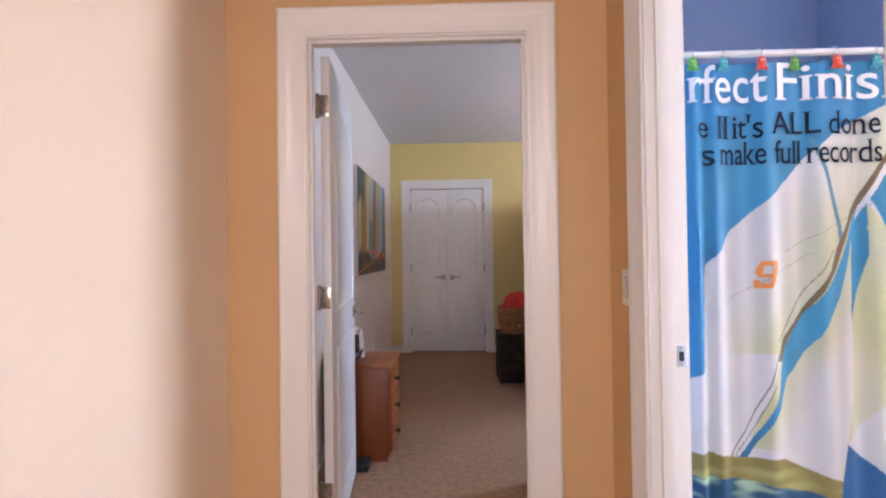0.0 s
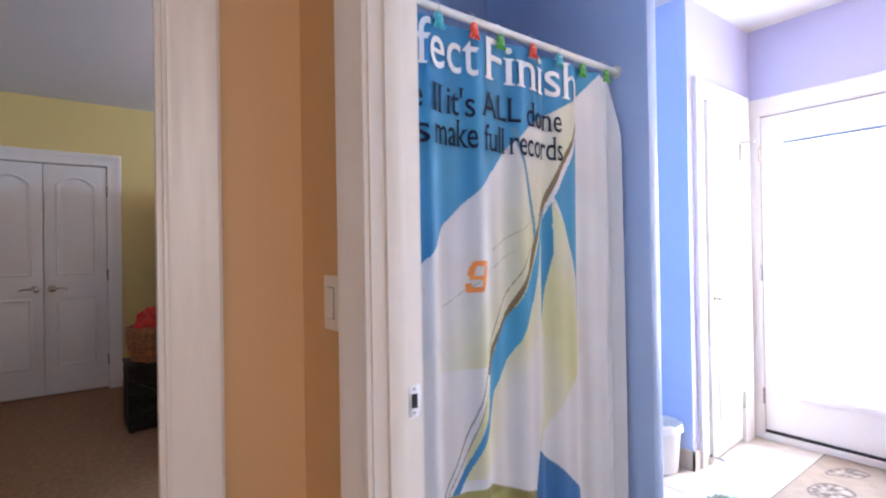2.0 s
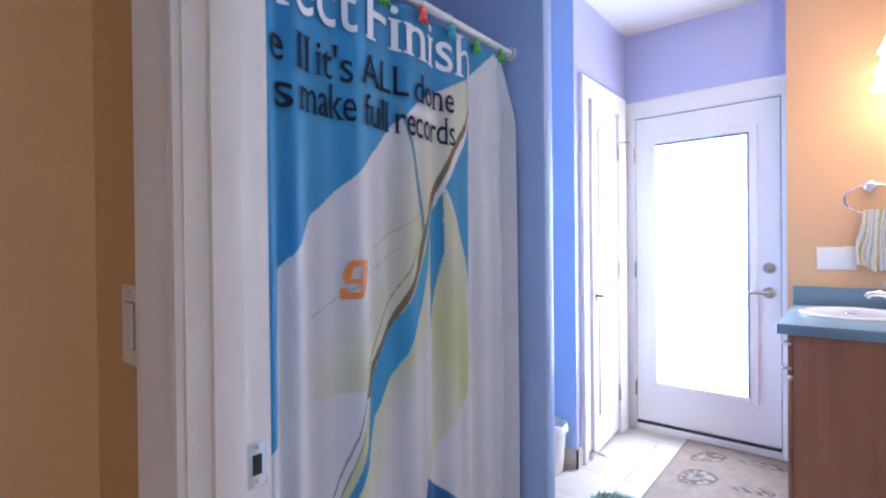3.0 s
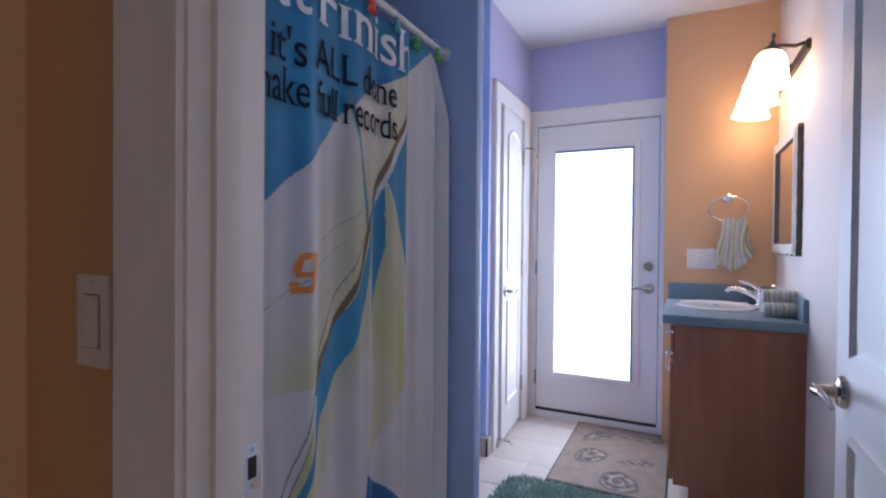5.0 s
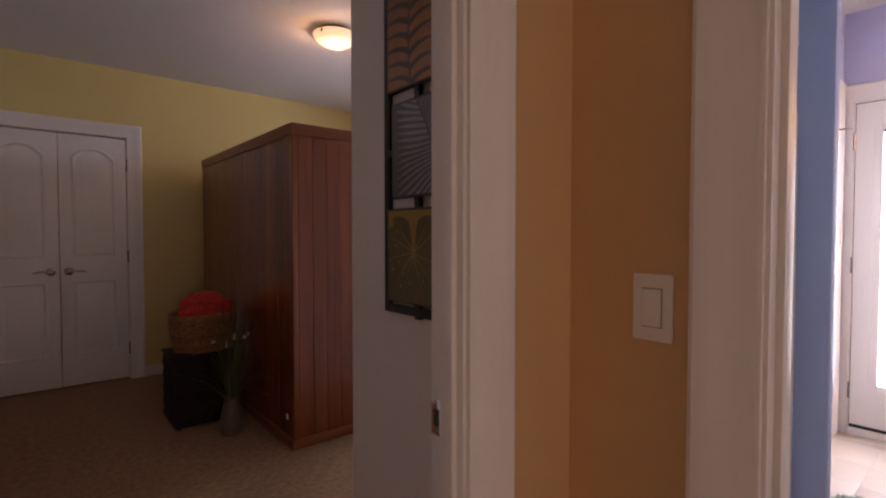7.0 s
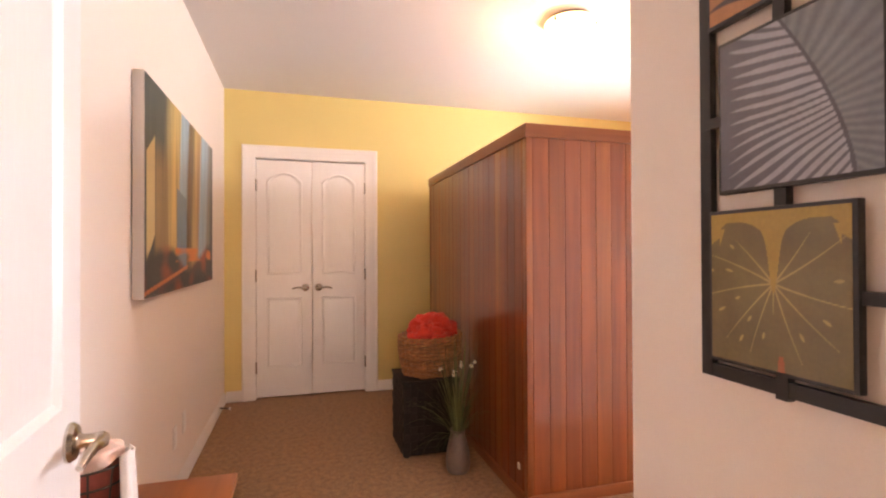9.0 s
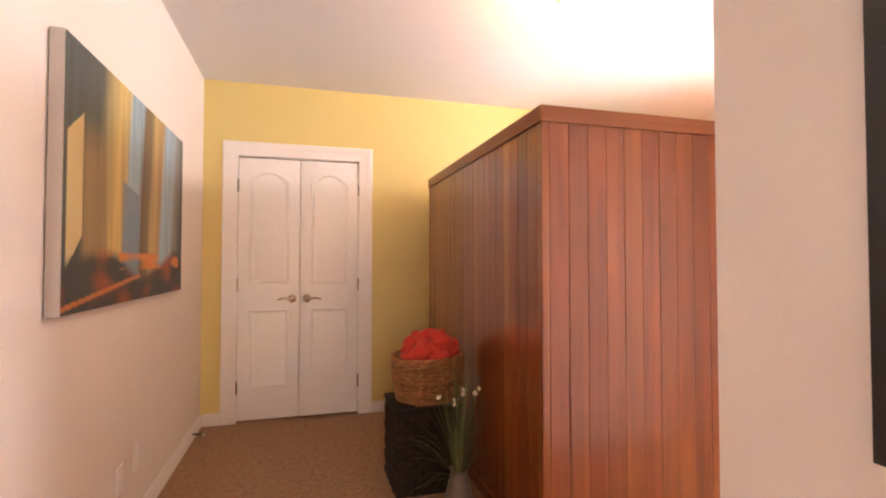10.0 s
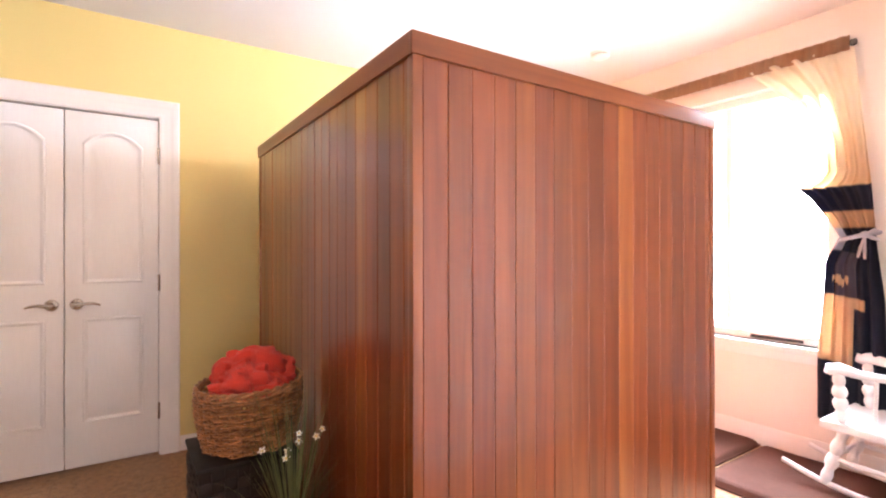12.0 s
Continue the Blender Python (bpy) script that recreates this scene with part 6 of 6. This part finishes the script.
VL = thing("vanity_light", (3.06, 0.545, 2.06), "lit vanity light with frosted bell shades on a dark bar", "wall lamp")
part("backplate", boxed((-0.33, 0.0, -0.02), (0.33, 0.018, 0.025), 0.006), M_BRONZE, VL)
for x in (-0.29, 0.0, 0.29):
    part("arm", tube(bmesh.new(), [(x, 0.015, 0.02), (x, 0.05, 0.012), (x, 0.10, 0.022), (x, 0.135, 0.018)], 0.008, 10), M_BRONZE, VL)
    tilt = pose(x, 0.135, 0.005, 6, 0, 0)
    cap = part("fitter", lathe(bmesh.new(), [(0, 0.03), (0.012, 0.028), (0.03, 0.008), (0.034, -0.012), (0, -0.012)], seg=24, m=tilt), M_BRONZE, VL)
    part("shade", lathe(bmesh.new(), [(0.030, -0.004), (0.047, -0.012), (0.060, -0.034), (0.067, -0.064), (0.073, -0.094), (0.080, -0.124), (0.092, -0.152), (0.089, -0.153), (0.076, -0.124), (0.069, -0.094), (0.063, -0.064), (0.056, -0.034), (0.034, -0.012)], seg=32, m=tilt), M_SHADE, VL, "glowing frosted glass bell shade")
    part("finial", lathe(bmesh.new(), [(0, 0.078), (0.007, 0.072), (0.009, 0.062), (0.005, 0.05), (0.008, 0.042), (0.012, 0.03)], seg=12, m=tilt), M_BRONZE, VL)

TR = thing("towel_ring", (3.48, 0.785, 1.485), "chrome towel ring on the peach wall", "towel ring")
part("post", lathe(bmesh.new(), [(0, 0), (0.026, 0), (0.026, 0.006), (0.014, 0.014), (0.012, 0.04), (0.016, 0.048), (0, 0.05)], seg=24, m=pose(0, 0, 0, 0, -90, 0)), M_CHROME, TR)
part("ring", tube(bmesh.new(), [(-0.04, 0.098 * math.sin(a), -0.060 + 0.070 * math.cos(a)) for a in (2 * math.pi * k / 40 for k in range(41))], 0.0045, 8, cap=False), M_CHROME, TR)
HT = thing("hand_towel", (3.44, 0.765, 1.355), "striped hand towel hanging through the ring", "towel")


def hang(u, v):
    spread = 0.056 + 0.016 * (1 - v) ** 0.6
    crease = 0.009 * math.sin(u * 19 + 2.2 * v) + 0.006 * math.sin(u * 8 + 1)
    return (-0.018 - crease * (0.5 + 0.5 * (1 - v)) - 0.012 * math.sin(math.pi * u) * v, (0.5 - u) * 2 * spread + 0.01 * math.sin(v * 5), -0.265 + 0.28 * v + 0.016 * math.sin(u * 7 + 1) * (1 - v))


for k in range(2):
    c = part("cloth", sheet(40, 40, lambda u, v: Vector(hang(u, v)) + Vector((0.022 * k, -0.045 * k * (1 - v), 0.05 * k * (1 - v))), lambda u, v: stripes(u * 0.8 + 0.4 * k, v)), None, HT)
    c.data.materials.append(M_STRIPED)
    so = c.modifiers.new("thickness", "SOLIDIFY")
    so.thickness = 0.006
OP = thing("wall_outlet", (3.48, 0.915, 1.135), "white double outlet plate on the peach wall", "outlet")
part("plate", boxed((-0.006, -0.078, -0.057), (0, 0.078, 0.057), 0.002), M_PLASTIC, OP)
for y in (-0.038, 0.038):
    part("socket", boxed((-0.009, y - 0.017, -0.033), (-0.005, y + 0.017, 0.033), 0.002), M_PLASTIC, OP)
NL = thing("plug_in_light", (3.4715, 0.868, 1.165), "white plug-in night light in the outlet", "night light")
part("body", boxed((-0.035, -0.022, -0.025), (0, 0.022, 0.03), 0.006), M_PLASTIC, NL)
part("lens", boxed((-0.0365, -0.014, -0.004), (-0.0345, 0.014, 0.022), 0.0008), M_PORCELAIN, NL)

# ---- bathroom: bin, rugs ----
BN = thing("waste_bin", (2.69, 2.12, 0.012), "small white plastic waste bin with a liner bag", "waste bin")
part("bin", lathe(bmesh.new(), [(0, 0), (0.078, 0), (0.082, 0.006), (0.10, 0.235), (0.108, 0.242), (0.108, 0.25), (0.10, 0.25), (0.096, 0.235), (0.078, 0.012), (0, 0.01)], seg=32), M_PLASTIC, BN)
part("liner", sheet(48, 8, lambda u, v: ((0.098 + 0.014 * v) * math.cos(2 * math.pi * u), (0.098 + 0.014 * v) * math.sin(2 * math.pi * u), 0.252 + 0.02 * math.sin(math.pi * v) + 0.022 * max(math.cos(2 * math.pi * u - 2.8), 0) * (1 - v) - 0.03 * v + 0.004 * math.sin(u * 60))), None, BN, "crinkled white bin liner").data.materials.append(M_LINER)

# each shell: place on the rug, radius, turn, squash, kind (0 whorl, 1 ribbed, 2 cone)
SHELLS = [(0.15, 0.40, 0.125, 0.2, 1.25, 0), (0.43, 0.72, 0.125, 2.7, 1.5, 1), (0.45, 0.28, 0.10, 1.9, 2.6, 2), (0.76, 0.73, 0.12, 2.5, 1.9, 1), (0.84, 0.27, 0.13, 1.7, 3.6, 2)]


def rug_colour(u, v):
    c = mixed((0.235, 0.172, 0.125), (0.195, 0.14, 0.10), 0.5 + noise.noise((u * 14, v * 10, 0)) + 0.6 * noise.noise((u * 60, v * 40, 2)))
    if u < 0.012 or u > 0.988 or v < 0.018 or v > 0.982:
        return (0.10, 0.075, 0.055)
    for a, b, r, t, squash, kind in SHELLS:
        x, y = (u - a) * 0.90, (v - b) * 0.56
        x, y = x * math.cos(t) + y * math.sin(t), -x * math.sin(t) + y * math.cos(t)
        y *= squash * (1 + (0.5 * x / r if kind == 2 else 0.25 * x / r))
        d, ang = math.hypot(x, y) / r, math.atan2(y, x)
        d *= 1 + 0.08 * noise.noise((ang * 2, a * 9, 4))
        if d < 0.9:
            if kind == 0:
                s = math.sin(math.log(d + 0.06) * 7.5 + ang)
            elif kind == 1:
                s = 0.6 * math.sin(ang * 11 + d * 3) + 0.6 * math.sin(d * 9 + ang)
            else:
                s = math.sin(x / r * 15 + y / r * 4)
            k = 0.45 + 0.42 * s + 0.9 * noise.noise((u * 22, v * 16, kind))
            ink = mixed((0.065, 0.043, 0.03), (0.28, 0.22, 0.17), k)
            return mixed(ink, (0.08, 0.055, 0.04), (d - 0.74) / 0.1) if d > 0.74 else ink
    return c


RU = thing("shell_rug", (3.12, 1.35, 0.012), "brown bath rug printed with seashells on the tile floor", "rug")
part("mat_face", sheet(220, 140, lambda u, v: ((u - 0.5) * 0.90, (v - 0.5) * 0.56, 0.010 + 0.001 * noise.noise((u * 30, v * 20, 0)) - 0.006 * (min(u, 1 - u, v, 1 - v) < 0.006)), rug_colour), None, RU).data.materials.append(M_RUGPRINT)
part("backing", boxed((-0.451, -0.281, 0.0), (0.451, 0.281, 0.0045)), M_RUBBER, RU)
GR = thing("bath_mat", (2.33, 1.50, 0.012), "sage green shaggy bath mat on the tile floor", "bath mat")


def rounded(x, y, w, h, r):
    dx, dy = max(abs(x) - (w - r), 0), max(abs(y) - (h - r), 0)
    return math.hypot(dx, dy) < r


bm = bmesh.new()
lathe(bm, [(0, 0), (0.30, 0), (0.31, 0.008), (0, 0.010)], seg=48)
for v in bm.verts:
    a = math.atan2(v.co.y, v.co.x)
    k = (abs(math.cos(a)) ** 5 + abs(math.sin(a)) ** 5) ** (-0.2)
    v.co.x, v.co.y = v.co.x * k, v.co.y * k
part("backing", bm, M_SHAG, GR)
vs, fs = [], []
rg = random.Random(9)
while len(fs) < 9000:
    x, y = rg.uniform(-0.315, 0.315), rg.uniform(-0.315, 0.315)
    if not rounded(x, y, 0.315, 0.315, 0.12):
        continue
    a, l = rg.uniform(0, 2 * math.pi), rg.uniform(0.010, 0.024)
    w = 0.0035
    n = len(vs)
    vs += [(x - w * math.sin(a), y + w * math.cos(a), 0.008), (x + w * math.sin(a), y - w * math.cos(a), 0.008), (x + l * 0.8 * math.cos(a), y + l * 0.8 * math.sin(a), 0.008 + l)]
    fs.append((n, n + 1, n + 2))
me = bpy.data.meshes.new("shag")
me.from_pydata(vs, [], fs)
me.materials.append(M_SHAG)
tagged(part("shag", me, None, GR), kind="stuff")

# ---- bathroom floor tiles ----
slab("floor_bath_bed", (0.66, 0.545, 0.0005), (3.60, 2.60, 0.007), M_GROUT, "grout bed under the bathroom floor tiles", "floor")
FT = bpy.data.objects["floor_bath_bed"]
tile_me = mesh_of("floor_tile", boxed((-0.1504, -0.1504, 0.0), (0.1504, 0.1504, 0.0035), 0.0008), M_TILE)
for i in range(10):
    for j in range(7):
        x, y = 0.70 + 0.1515 + i * 0.303, 0.545 + 0.1515 + j * 0.303
        if x < 3.52 and y < 2.55:
            part("floor_tile", tile_me, None, FT, at=pose(x, y, 0.0068))
for x in [3.545]:
    narrow = mesh_of("floor_tile", boxed((-0.0455, -0.1504, 0.0), (0.0525, 0.1504, 0.0035), 0.0008), M_TILE)
    for j in range(7):
        if 0.545 + 0.1515 + j * 0.303 < 2.55:
            part("floor_tile", narrow, None, FT, at=pose(x + 0.0, 0.545 + 0.1515 + j * 0.303, 0.0068))
